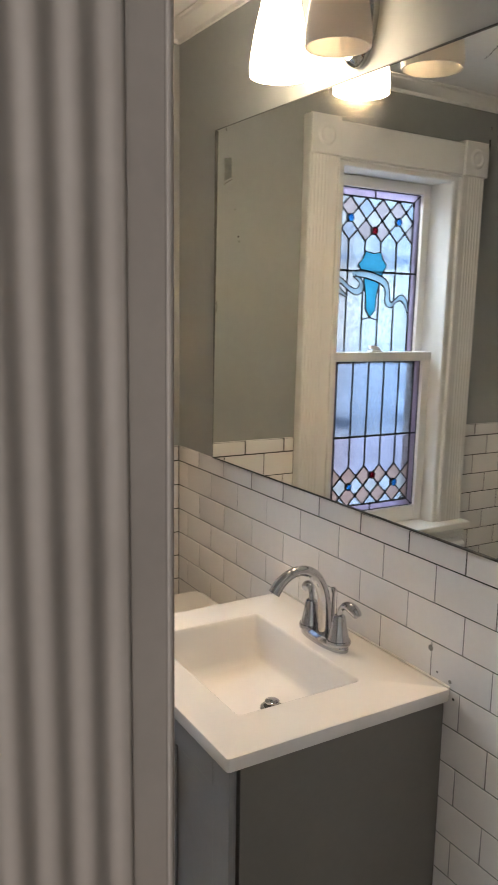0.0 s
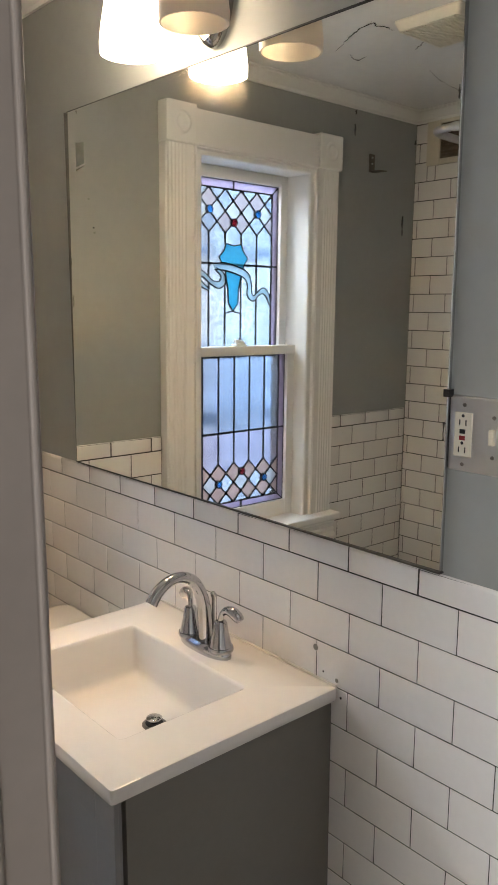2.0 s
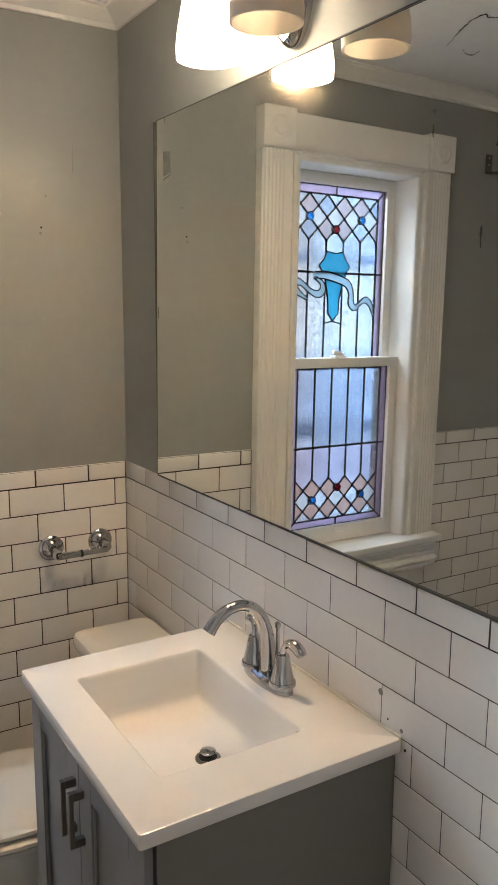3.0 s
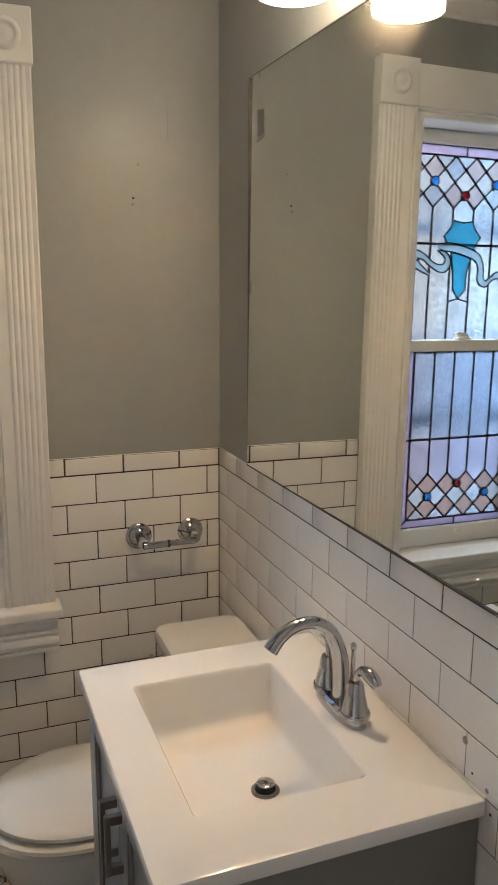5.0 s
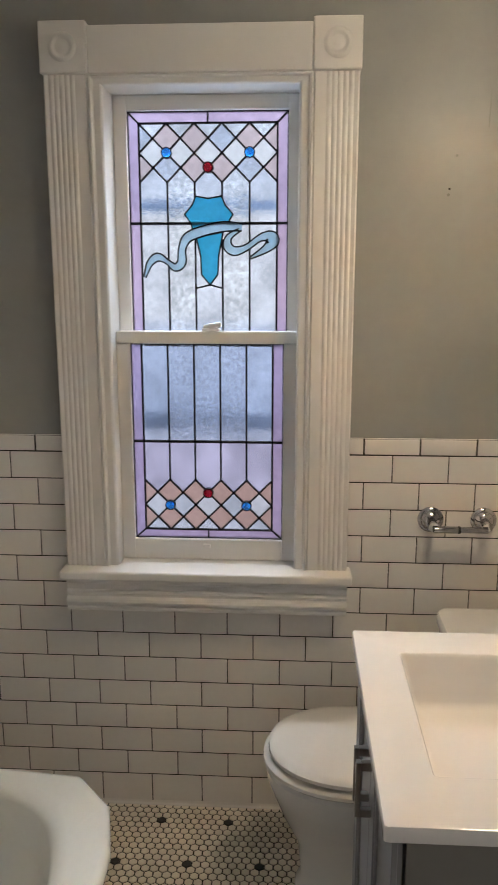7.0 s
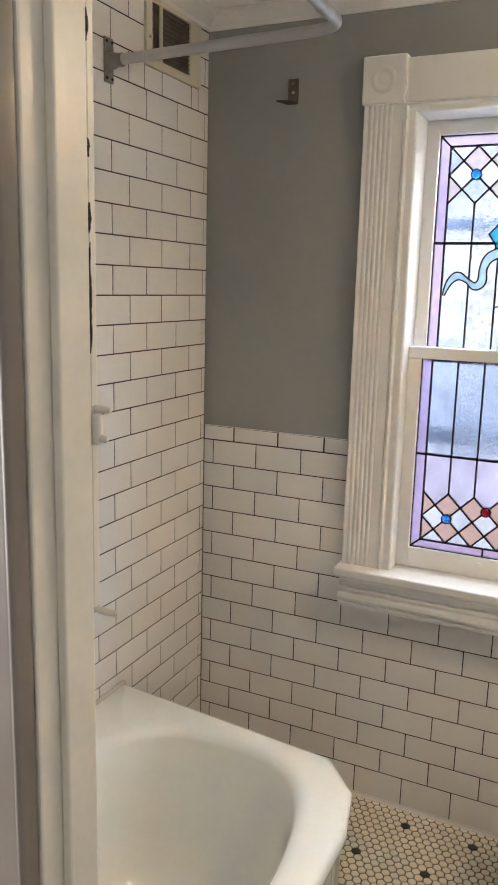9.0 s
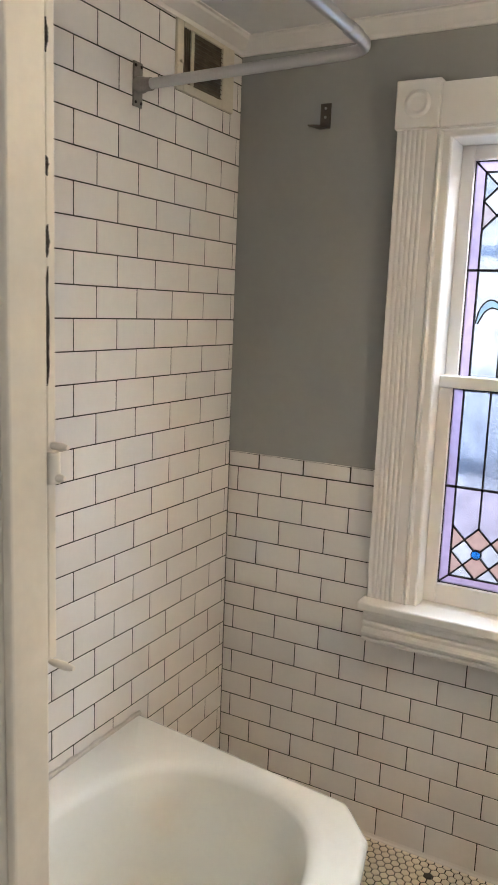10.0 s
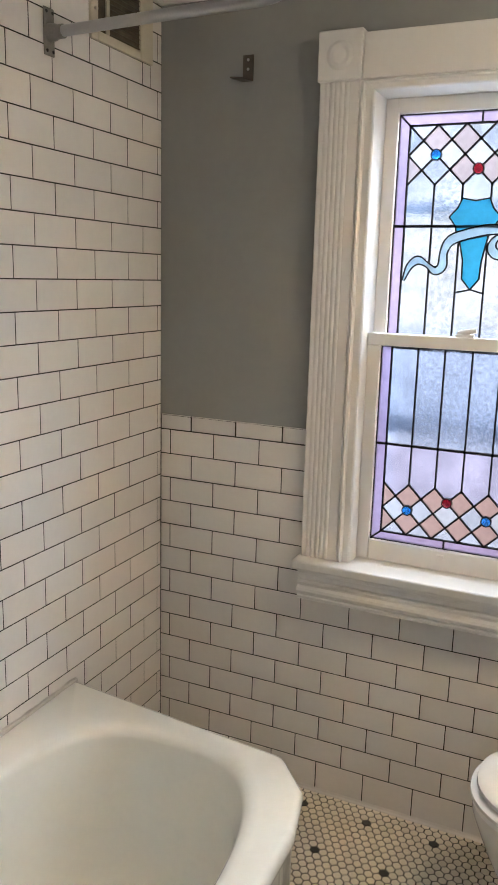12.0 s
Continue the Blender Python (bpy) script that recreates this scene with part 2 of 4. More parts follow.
def loft(rings, cap0=True, cap1=True, closed=True, bm=None):
    bm = bm or bmesh.new()
    vs = [[bm.verts.new(p) for p in r] for r in rings]
    n = len(rings[0])
    for a, b in zip(vs, vs[1:]):
        for i in range(n if closed else n - 1):
            j = (i + 1) % n
            bm.faces.new((a[i], a[j], b[j], b[i]))
    if cap0:
        bm.faces.new(vs[0][::-1])
    if cap1:
        bm.faces.new(vs[-1])
    return bm


def lathe(profile, at, axis="z", n=28, cap0=True, cap1=True, bm=None):
    """profile: (radius, height) pairs, turned about an axis through at."""
    rings = []
    for r, h in profile:
        ring = []
        for i in range(n):
            a = 2 * math.pi * i / n
            c, s = r * math.cos(a), r * math.sin(a)
            d = {"z": (c, s, h), "y": (c, h, s), "x": (h, c, s)}[axis]
            ring.append(Vector(at) + Vector(d))
        rings.append(ring)
    return loft(rings, cap0, cap1, True, bm)


def tube(points, radii, n=14, bm=None, cap=True):
    pts = [Vector(p) for p in points]
    radii = [radii] * len(pts) if isinstance(radii, (int, float)) else radii
    rings, side = [], None
    for i, p in enumerate(pts):
        t = (pts[min(i + 1, len(pts) - 1)] - pts[max(i - 1, 0)]).normalized()
        if side is None:
            side = t.orthogonal().normalized()
        side = (side - t * side.dot(t)).normalized()
        up = t.cross(side)
        rings.append([p + radii[i] * (math.cos(2 * math.pi * k / n) * side + math.sin(2 * math.pi * k / n) * up) for k in range(n)])
    return loft(rings, cap, cap, True, bm)


def smooth_path(points, steps=6):
    """Catmull-Rom through the points."""
    p = [Vector(points[0])] + [Vector(q) for q in points] + [Vector(points[-1])]
    out = []
    for i in range(1, len(p) - 2):
        for k in range(steps):
            t = k / steps
            out.append(0.5 * (2 * p[i] + (p[i + 1] - p[i - 1]) * t + (2 * p[i - 1] - 5 * p[i] + 4 * p[i + 1] - p[i + 2]) * t * t
                              + (3 * p[i] - p[i - 1] - 3 * p[i + 1] + p[i + 2]) * t ** 3))
    return out + [p[-2]]


def rrect(x0, x1, y0, y1, r, z, k=5):
    """A rounded rectangle at height z, 4 * (k + 1) points."""
    out = []
    for cx, cy, a0 in ((x1 - r, y1 - r, 0), (x0 + r, y1 - r, 90), (x0 + r, y0 + r, 180), (x1 - r, y0 + r, 270)):
        for i in range(k + 1):
            a = radians(a0 + 90 * i / k)
            out.append(Vector((cx + r * math.cos(a), cy + r * math.sin(a), z)))
    return out


def prism_xz(poly, y0, y1, bm=None):
    """A polygon of (x, z) pairs, extruded from y0 to y1."""
    return loft([[Vector((x, y0, z)) for x, z in poly], [Vector((x, y1, z)) for x, z in poly]], bm=bm)


def sweep_profile(profile, start, end, out, up, bm=None):
    """A moulding: (out, up) pairs carried from start to end."""
    s, e, o, u = Vector(start), Vector(end), Vector(out), Vector(up)
    return loft([[s + o * a + u * b for a, b in profile], [e + o * a + u * b for a, b in profile]], bm=bm)


# ---- sizes ----
XL = -1.764          # face of the tile on the tub wall
YB, YH = -1.772, -1.832   # bathroom and hall faces of the door wall
ZC = 2.390           # ceiling
TW, TH = 0.154, 0.0780   # tile pitch
ZB = 0.1025          # top of the base course
ZT = ZB + 13 * TH    # top of the field tile
ZW = ZT + 0.0505      # top of the bullnose cap
WX0, WX1 = -1.128, -0.598  # window opening
WZ0, WZ1 = 0.770, 2.088
DX0, DX1 = -0.878, -0.13   # door opening
DZ = 2.06

# ---- structure ----
bm = bmesh.new()
box(XL - 0.2, WX0, 0.003, 0.17, -0.1, ZC + 0.1, bm=bm)
box(WX1, 0.2, 0.003, 0.17, -0.1, ZC + 0.1, bm=bm)
box(WX0, WX1, 0.003, 0.17, -0.1, WZ0, bm=bm)
box(WX0, WX1, 0.003, 0.17, WZ1, ZC + 0.1, bm=bm)
wall_window = setting("wall_north", bm, M_WALL, "grey painted wall above white subway tile wainscot", "wall")
wall_mirror = setting("wall_east", box(0.003, 0.2, YH - 1.5, 0.003, -0.1, ZC + 0.1), M_WALL, "grey painted wall above white subway tile wainscot", "wall")
wall_tub = setting("wall_west", box(XL - 0.2, XL - 0.003, YH, 0.003, -0.1, ZC + 0.1), M_WALL, "wall tiled to the ceiling in white subway tile", "wall")
bm = bmesh.new()
box(XL - 0.003, DX0 - 0.02, YH, YB, -0.1, ZC + 0.1, bm=bm)
box(DX1 + 0.02, 0.003, YH, YB, -0.1, ZC + 0.1, bm=bm)
box(DX0 - 0.02, DX1 + 0.02, YH, YB, DZ + 0.02, ZC + 0.1, bm=bm)
wall_door = setting("wall_south", bm, M_WALL, "grey painted wall around the doorway", "wall")
floor_ob = setting("floor", box(XL - 0.003, 0.003, YH, 0.003, -0.1, -0.0022), M_GROUT, "white hexagon mosaic floor with scattered black tiles", "floor")
ceil_ob = setting("ceiling", box(XL - 0.003, 0.003, YB, 0.003, ZC, ZC + 0.1), M_CEIL, "white painted plaster ceiling with cracks", "ceiling")

# the unseen hall behind the camera; its finishes and window are assumed
bm = bmesh.new()
box(-2.6, XL - 0.2, YH - 0.1, YH, -0.1, ZC + 0.1, bm=bm)
box(-2.7, 0.2, YH - 1.6, YH - 1.5, -0.1, ZC + 0.1, bm=bm)
box(-2.7, -2.6, YH - 0.35, YH, -0.1, ZC + 0.1, bm=bm)
box(-2.7, -2.6, YH - 1.5, YH - 1.2, -0.1, ZC + 0.1, bm=bm)
box(-2.7, -2.6, YH - 1.2, YH - 0.35, -0.1, 0.8, bm=bm)
box(-2.7, -2.6, YH - 1.2, YH - 0.35, 2.0, ZC + 0.1, bm=bm)
setting("wall_hall", bm, M_HALLWALL, "plain unseen hall walls with an assumed window", "wall")
setting("floor_hall", box(-2.7, 0.2, YH - 1.6, YH, -0.1, -0.003), M_HALLFLOOR, "oak hall floor", "floor")
setting("ceiling_hall", box(-2.7, 0.2, YH - 1.6, YH, ZC, ZC + 0.1), M_CEIL, "white hall ceiling", "ceiling")
# lamp added in the assumed window to light the doorway and east wall
lamp = bpy.data.lights.new("assumed_hall_daylight", "AREA")
lamp.shape, lamp.size, lamp.size_y, lamp.energy, lamp.color = "RECTANGLE", 0.82, 1.15, HALL_WATTS, (0.97, 0.98, 1.0)
new("assumed_hall_daylight", lamp).matrix_world = look((-2.62, YH - 0.775, 1.4), (0, YH - 0.775, 1.4))

sky = bpy.data.lights.new("window_sky_light", "AREA")
sky.shape, sky.size, sky.size_y, sky.energy, sky.color = "RECTANGLE", 4.2, 1.0, SKY_WATTS, (0.79, 0.885, 1.0)
new("window_sky_light", sky).matrix_world = look((-0.856, 1.35, 3.0), (-0.856, -0.5, 1.2))

# crown moulding
CROWN = [(0, 0), (0, -0.042), (0.008, -0.042), (0.011, -0.032), (0.026, -0.022), (0.044, -0.010), (0.047, -0.004), (0.056, -0.003), (0.056, 0)]
for name, s, e, o in (("crown_moulding_north", (XL, 0.003, ZC), (0, 0.003, ZC), (0, -1, 0)), ("crown_moulding_east", (0.003, 0, ZC), (0.003, YB, ZC), (-1, 0, 0)),
                      ("crown_moulding_west", (XL - 0.003, 0, ZC), (XL - 0.003, YB, ZC), (1, 0, 0))):
    setting(name, sweep_profile(CROWN, s, e, o, (0, 0, 1)), M_TRIM, "white painted crown moulding under the ceiling", "moulding")

# ---- doorway ----
door = thing("door_frame", "old beige painted door frame, casing darkened for hall shade, with chipped hinge edge and no door", "door frame", (DX0, YB, 0), "", "structure")
bm = box(DX0 - 0.02, DX0 - 0.008, YH + 0.002, YB - 0.002, 0, DZ, 0.002)
part("jamb", bm, M_JAMB, door)
part("jamb", box(DX1, DX1 + 0.02, YH + 0.002, YB - 0.002, 0, DZ, 0.002), M_JAMB, door)
part("head", box(DX0 - 0.02, DX1 + 0.02, YH + 0.002, YB - 0.002, DZ, DZ + 0.02), M_JAMB, door)


def fluted(x_edge, side, width, y_face, depth, z0, z1, flutes, pitch, first, groove):
    """A fluted casing board: front face at y_face, body behind it; side -1 runs to smaller x from x_edge."""
    dy = 1 if depth > 0 else -1
    pts = [(0, depth), (0, 0.005 * dy), (0.0006, 0.0022 * dy), (0.0018, 0.0007 * dy), (0.0034, 0.0003 * dy), (0.0046, 0.0009 * dy), (0.0052, 0.0013 * dy), (0.0060, 0.0010 * dy), (0.0066, 0.0010 * dy),
           (first - 0.0052, 0.0010 * dy), (first - 0.0046, 0.0010 * dy), (first - 0.0038, 0.0014 * dy), (first - 0.0030, 0.0006 * dy), (first - 0.0018, -0.0002 * dy), (first - 0.0006, 0.0)]
    for k in range(flutes):
        a = first + k * pitch
        for i in range(12):
            s = i / 12
            pts.append((a + pitch * s, dy * groove * (0.5 - 0.5 * math.cos(2 * math.pi * s))))
    pts += [(width - 0.003, 0), (width, 0.004 * dy), (width, depth)]
    rings = [[Vector((x_edge + side * w, y_face + d, z)) for w, d in pts] for z in (z0, z1)]
    return loft(rings)


part("casing", fluted(DX0 - 0.0092, -1, 0.136, YH - 0.018, 0.0175, 0, DZ + 0.01, 5, 0.0195, 0.0295, 0.0026), M_OLDPAINT_SHADED, door, "fluted beige casing with hall shade in its colour", True, 60)
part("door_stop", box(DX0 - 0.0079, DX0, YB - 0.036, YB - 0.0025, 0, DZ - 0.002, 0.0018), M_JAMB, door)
part("head_casing", box(DX0 - 0.15, DX1 + 0.15, YH - 0.020, YH - 0.001, DZ + 0.012, DZ + 0.14, 0.003), M_OLDPAINT_SHADED, door)
# remains of the hinges on the jamb's bathroom edge
part("stop_bead", box(DX0 - 0.012, DX0 - 0.0014, YB - 0.0015, YB + 0.0065, 1.376, DZ - 0.002, 0.0012), M_JAMB, door)
part("knuckle", tube([(DX0 - 0.001, YB + 0.003, 1.500), (DX0 - 0.001, YB + 0.003, 1.521)], [0.0052, 0.0046], 12), M_JAMB, door, "", True)
for z, l in ((1.5250, 0.013), (1.5040, 0.010), (1.3735, 0.018)):
    part("hinge_pin", lathe([(0.0015, -0.004), (0.0026, 0), (0.0030, l * 0.6), (0.0016, l)], (DX0 - 0.001, YB + 0.003, z), "x", 12), M_JAMB, door, "", True)
rc = random.Random(8)
for z, l in ((1.602, 0.075), (1.655, 0.02), (1.70, 0.012), (1.775, 0.02), (1.86, 0.012)):
    pts = smooth_path([(DX0 - 0.0012 + rc.uniform(-0.0006, 0.0006), YB - 0.0012, z - l / 2 + l * i / 6) for i in range(7)], 3)
    part("chipped_paint", tube(pts, [0.0012 * rc.uniform(0.75, 1.25) * (0.3 + math.sin(math.pi * i / (len(pts) - 1))) for i in range(len(pts))], 6), M_RUST, door, "dark chipped paint")

# ---- window ----
CXW = (WX0 + WX1) / 2
win = thing("window_1", "double-hung window with leaded stained glass in white fluted casing", "window", (CXW, 0, WZ0), "", "structure")


def leg(x0, x1, flip, name="casing"):
    """A reeded leg of the casing, from the stool to the corner block."""
    pts, n = [(x0, 0.0028), (x0, -0.030), (x0 + 0.004, -0.034)], 5
    w = (x1 - x0)
    for k in range(n):
        a = x0 + w * ((0.12 if not flip else 0.28) + 0.12 * k)
        for i in range(9):
            s = i / 8
            pts.append((a + 0.12 * w * s, -0.0315 - 0.0027 * math.sin(math.pi * s)))
    pts += [(x1 - 0.004, -0.034), (x1, -0.030), (x1, 0.0028)]
    return part(name, loft([[Vector((x, y, z)) for x, y in pts] for z in (0.790, 2.099)]), M_TRIM, win, "", True, 30)


BX0, BX1 = -1.266, -0.460
leg(BX0 + 0.004, BX0 + 0.118, False)
leg(BX1 - 0.118, BX1 - 0.004, True)
for a, b in ((BX0, BX0 + 0.120), (BX1 - 0.120, BX1)):
    block = part("corner_block", box(a, b, -0.046, 0.0028, 2.099, 2.222, 0.004), M_TRIM, win)
    c = ((a + b) / 2, -0.046, 2.1605)
    part("rosette", lathe([(0.037, 0.0005), (0.034, -0.0012), (0.030, -0.0040), (0.0265, -0.0050), (0.0235, -0.0042), (0.020, -0.0016), (0.016, -0.0014), (0.009, -0.0030), (0.0008, -0.0036)], c, "y", 32), M_TRIM, block, "", True)
part("head_casing", box(BX0 + 0.120, BX1 - 0.120, -0.039, 0.0028, 2.099, 2.212, 0.004), M_TRIM, win)
# inner band, stops and jambs
for s, xo, xi in ((1, BX0 + 0.118, WX0), (-1, BX1 - 0.118, WX1)):
    part("jamb_lining", box(min(xi, xi + s * 0.014), max(xi, xi + s * 0.014), 0.003, 0.168, 0.770, WZ1 - 0.0125), M_TRIM, win)
BAND = [(0, 0.0028), (0, -0.036), (0.003, -0.039), (0.007, -0.038), (0.009, -0.030), (0.012, -0.027), (0.028, -0.027), (0.032, -0.025), (0.0345, -0.021), (0.0345, 0.0028)]
XB0, XB1, ZB1 = BX0 + 0.1185, BX1 - 0.1185, 2.0985
rings = [[Vector((XB0 + w, y, 0.7905)) for w, y in BAND], [Vector((XB0 + w, y, ZB1 - 0.70 * w)) for w, y in BAND],
         [Vector((XB1 - w, y, ZB1 - 0.70 * w)) for w, y in BAND], [Vector((XB1 - w, y, 0.7905)) for w, y in BAND]]
part("inner_band", loft(rings), M_TRIM, win)
part("jamb_lining", box(WX0, WX1, 0.003, 0.168, WZ1 - 0.012, WZ1 - 0.0005), M_TRIM, win)
stool = part("window_sill", box(-1.272, -0.452, -0.083, 0.0, 0.762, 0.790, 0.006, 3), M_TRIM, win)
part("window_sill", box(WX0 + 0.0145, WX1 - 0.0145, 0.0005, 0.168, 0.760, 0.788, 0.002), M_TRIM, win)
APRON = [(0.0, 0), (0.066, 0), (0.066, -0.014), (0.060, -0.018), (0.058, -0.034), (0.064, -0.038), (0.066, -0.044), (0.061, -0.048), (0.062, -0.054), (0.070, -0.060), (0.073, -0.067), (0.071, -0.074), (0.064, -0.079), (0.062, -0.082), (0.066, -0.086), (0.065, -0.093), (0.058, -0.098), (0.0, -0.099)]
part("apron", sweep_profile(APRON, (-1.258, 0.0025, 0.762), (-0.464, 0.0025, 0.762), (0, -1, 0), (0, 0, 1)), M_TRIM, win)


def bar_xz(p, q, w, y0, y1, bm):
    """A lead strip between two (x, z) points."""
    a, b = Vector((p[0], 0, p[1])), Vector((q[0], 0, q[1]))
    d = (b - a).normalized()
    n = Vector((-d.z, 0, d.x)) * w / 2
    a, b = a - d * w * 0.35, b + d * w * 0.35
    loft([[v + Vector((0, y0, 0)) for v in (a - n, b - n, b + n, a + n)], [v + Vector((0, y1, 0)) for v in (a - n * 0.7, b - n * 0.7, b + n * 0.7, a + n * 0.7)]][::-1], bm=bm)


def sash(gx0, gx1, gz0, gz1, yg, upper):
    """A sash with a leaded light: glass field from gx0 to gx1 and gz0 to gz1 in the plane yg."""
    y0, y1 = yg - 0.018, yg + 0.018
    so0, so1 = WX0 + 0.0145, WX1 - 0.0145
    zlo = gz0 - (0.0 if upper else 0.0600)
    zhi = gz1 + (0.0390 if upper else 0.0)
    s = part("sash", box(so0, gx0, y0, y1, zlo, zhi, 0.002), M_TRIM, win, "white upper sash" if upper else "white lower sash")
    part("stile", box(gx1, so1, y0, y1, zlo, zhi, 0.002), M_TRIM, s)
    if upper:
        part("rail", box(gx0, gx1, y0 + 0.0005, y1 - 0.0005, gz1, zhi, 0.002), M_TRIM, s)
        part("rail", box(gx0, gx1, y0 + 0.0005, y1 - 0.0005, gz0 - 0.03, gz0, 0.002), M_TRIM, s)
    else:
        part("rail", box(gx0, gx1, y0 + 0.0005, y1 - 0.0005, zlo, gz0, 0.002), M_TRIM, s)
        part("meeting_rail", box(so0, so1, y0 - 0.004, y1 + 0.002, gz1 + 0.0005, gz1 + 0.034, 0.003), M_TRIM, s)
    bl, bt = 0.030, (0.030 if upper else 0.026)
    fx0, fx1 = gx0 + bl, gx1 - bl
    cell = (fx1 - fx0) / 5
    half = cell * 0.506
    if upper:
        top = gz1 - bt
        pt = lambda u, v: (fx0 + u * cell, top - v * half)
        vend = (top - gz0) / half
        vbar = 6.84
    else:
        bot = gz0 + bt
        pt = lambda u, v: (fx0 + u * cell, bot + v * half)
        vend = (gz1 - bot) / half
        vbar = 7.03
    lead = bmesh.new()
    nodes = [pt(1, 2), pt(4, 2), pt(2.5, 3)]
    def strip(p, q, w=0.0062):
        p, q = Vector(p), Vector(q)
        d = (q - p).normalized()
        for nx, nz in nodes:
            if (p - Vector((nx, nz))).length < 0.002:
                p = p + d * 0.015
            if (q - Vector((nx, nz))).length < 0.002:
                q = q - d * 0.015
        bar_xz(p, q, w, yg + 0.0028, yg - 0.0032, lead)
    def pane(poly, g, lift=0.0):
        ob = part("pane", prism_xz(poly, yg - 0.0015 - lift, yg + 0.0015 - lift), g, s)
        ob.visible_shadow = False
    # border
    edge = pt(0, 0)[1]
    if upper:
        pane([(gx0, gz0), (fx0, gz0), (fx0, edge), (gx0, gz1)], G_LILAC)
        pane([(fx1, gz0), (gx1, gz0), (gx1, gz1), (fx1, edge)], G_LILAC)
        for a, b, c, d in ((gx0, CXW + 0.004, fx0, CXW + 0.004), (CXW + 0.004, gx1, CXW + 0.004, fx1)):
            pane([(c, edge), (d, edge), (b, gz1), (a, gz1)], G_LILAC)
        strip((gx0, gz1), (fx0, edge)), strip((gx1, gz1), (fx1, edge)), strip((CXW + 0.004, edge), (CXW + 0.004, gz1))
        strip((gx0, gz1), (gx1, gz1), 0.007), strip((gx0, gz0), (gx0, gz1), 0.007), strip((gx1, gz0), (gx1, gz1), 0.007)
        strip((fx0, edge), (fx1, edge)), strip((fx0, edge), (fx0, gz0)), strip((fx1, edge), (fx1, gz0))
    else:
        pane([(gx0, gz0), (fx0, edge), (fx0, gz1), (gx0, gz1)], G_LILAC)
        pane([(fx1, edge), (gx1, gz0), (gx1, gz1), (fx1, gz1)], G_LILAC)
        for a, b, c, d in ((gx0, CXW, fx0, CXW), (CXW, gx1, CXW, fx1)):
            pane([(a, gz0), (b, gz0), (d, edge), (c, edge)], G_LILAC)
        strip((gx0, gz0), (fx0, edge)), strip((gx1, gz0), (fx1, edge)), strip((CXW, edge), (CXW, gz0))
        strip((gx0, gz0), (gx1, gz0), 0.006), strip((gx0, gz0), (gx0, gz1), 0.006), strip((gx1, gz0), (gx1, gz1), 0.006)
        strip((gx0, gz1), (gx1, gz1), 0.005), strip((fx0, edge), (fx1, edge)), strip((fx0, edge), (fx0, gz1)), strip((fx1, edge), (fx1, gz1))
    zbar = pt(0, vbar)[1]
    strip((gx0, zbar), (gx1, zbar), 0.0085)
    # diamond lattice
    for k in range(5):
        pane([pt(k, 0), pt(k + 0.5, 1), pt(k + 1, 0)], G_CLEAR)
        strip(pt(k, 0), pt(k + 0.5, 1)), strip(pt(k + 1, 0), pt(k + 0.5, 1))
        pane([pt(k, 2), pt(k + 0.5, 1), pt(k + 1, 2), pt(k + 0.5, 3)], G_WHITE if upper or k % 2 == 0 else G_CLEAR)
        for a in (0, 1):
            strip(pt(k + a, 2), pt(k + 0.5, 1)), strip(pt(k + a, 2), pt(k + 0.5, 3)), strip(pt(k + a, 4), pt(k + 0.5, 3))
    warm = (G_PINK if upper else G_PEACH)
    for v in (1, 3):
        for k in range(6):
            g = warm if (not upper or (k + v) % 3 != 1) else G_CLEAR_B
            if k == 0:
                pane([pt(0, v - 1), pt(0.5, v), pt(0, v + 1)], g)
            elif k == 5:
                pane([pt(5, v - 1), pt(4.5, v), pt(5, v + 1)], g)
            else:
                pane([pt(k, v - 1), pt(k + 0.5, v), pt(k, v + 1), pt(k - 0.5, v)], g)
    # jewels
    for u, v, g in ((1, 2, G_BLUE), (4, 2, G_BLUE), (2.5, 3, G_RED)):
        x, z = pt(u, v)
        j = part("jewel", lathe([(0.0122, -0.0055), (0.0122, -0.009), (0.010, -0.012), (0.005, -0.014), (0.001, -0.0145)], (x, yg, z), "y", 20), g, s, "", True, 60)
        j.visible_shadow = False
        part("came_ring", lathe([(0.0122, 0.004), (0.0155, 0.004), (0.0150, -0.009), (0.0122, -0.009)], (x, yg, z), "y", 20, False, False), M_LEAD, s)
    # columns
    for k in range(5):
        g = (G_RIPPLE if k in (1, 3) else G_SHEET) if upper else G_LAVENDER
        g2 = (G_RIPPLE if k in (1, 3) else G_SHEET) if upper else (G_CLEAR_B if 0 < k < 4 else G_HAMMERED)
        pane([pt(k, 4), pt(k + 0.5, 3), pt(k + 1, 4), (pt(k + 1, 0)[0], zbar), (pt(k, 0)[0], zbar)], g)
        pane([pt(k, vbar), pt(k + 1, vbar), pt(k + 1, vend), pt(k, vend)], g2)
    for k in range(1, 5):
        if upper and k in (2, 3):
            strip(pt(k, 4), pt(k, 4.98)), strip(pt(k, 8.0), pt(k, vend), 0.0058)
        else:
            strip(pt(k, 4), pt(k, vend), 0.0058)
    if upper:
        # turquoise shield with a ribbon across it
        for crest in ([(2.04, 5.18), (2.5, 5.34), (2.98, 5.18), (3.12, 5.8), (3.40, 6.38), (3.24, 6.87), (2.4, 7.10), (1.90, 7.38), (1.86, 7.0), (1.62, 6.38), (1.90, 5.8)],
                      [(2.05, 8.00), (2.4, 7.80), (3.03, 7.56), (2.86, 9.2), (2.82, 10.45), (2.54, 11.15), (2.22, 10.45), (2.2, 9.2)]):
            poly = [pt(u, 1.046 * v - 0.46) for u, v in crest]
            pane(poly, G_TEAL, 0.004)
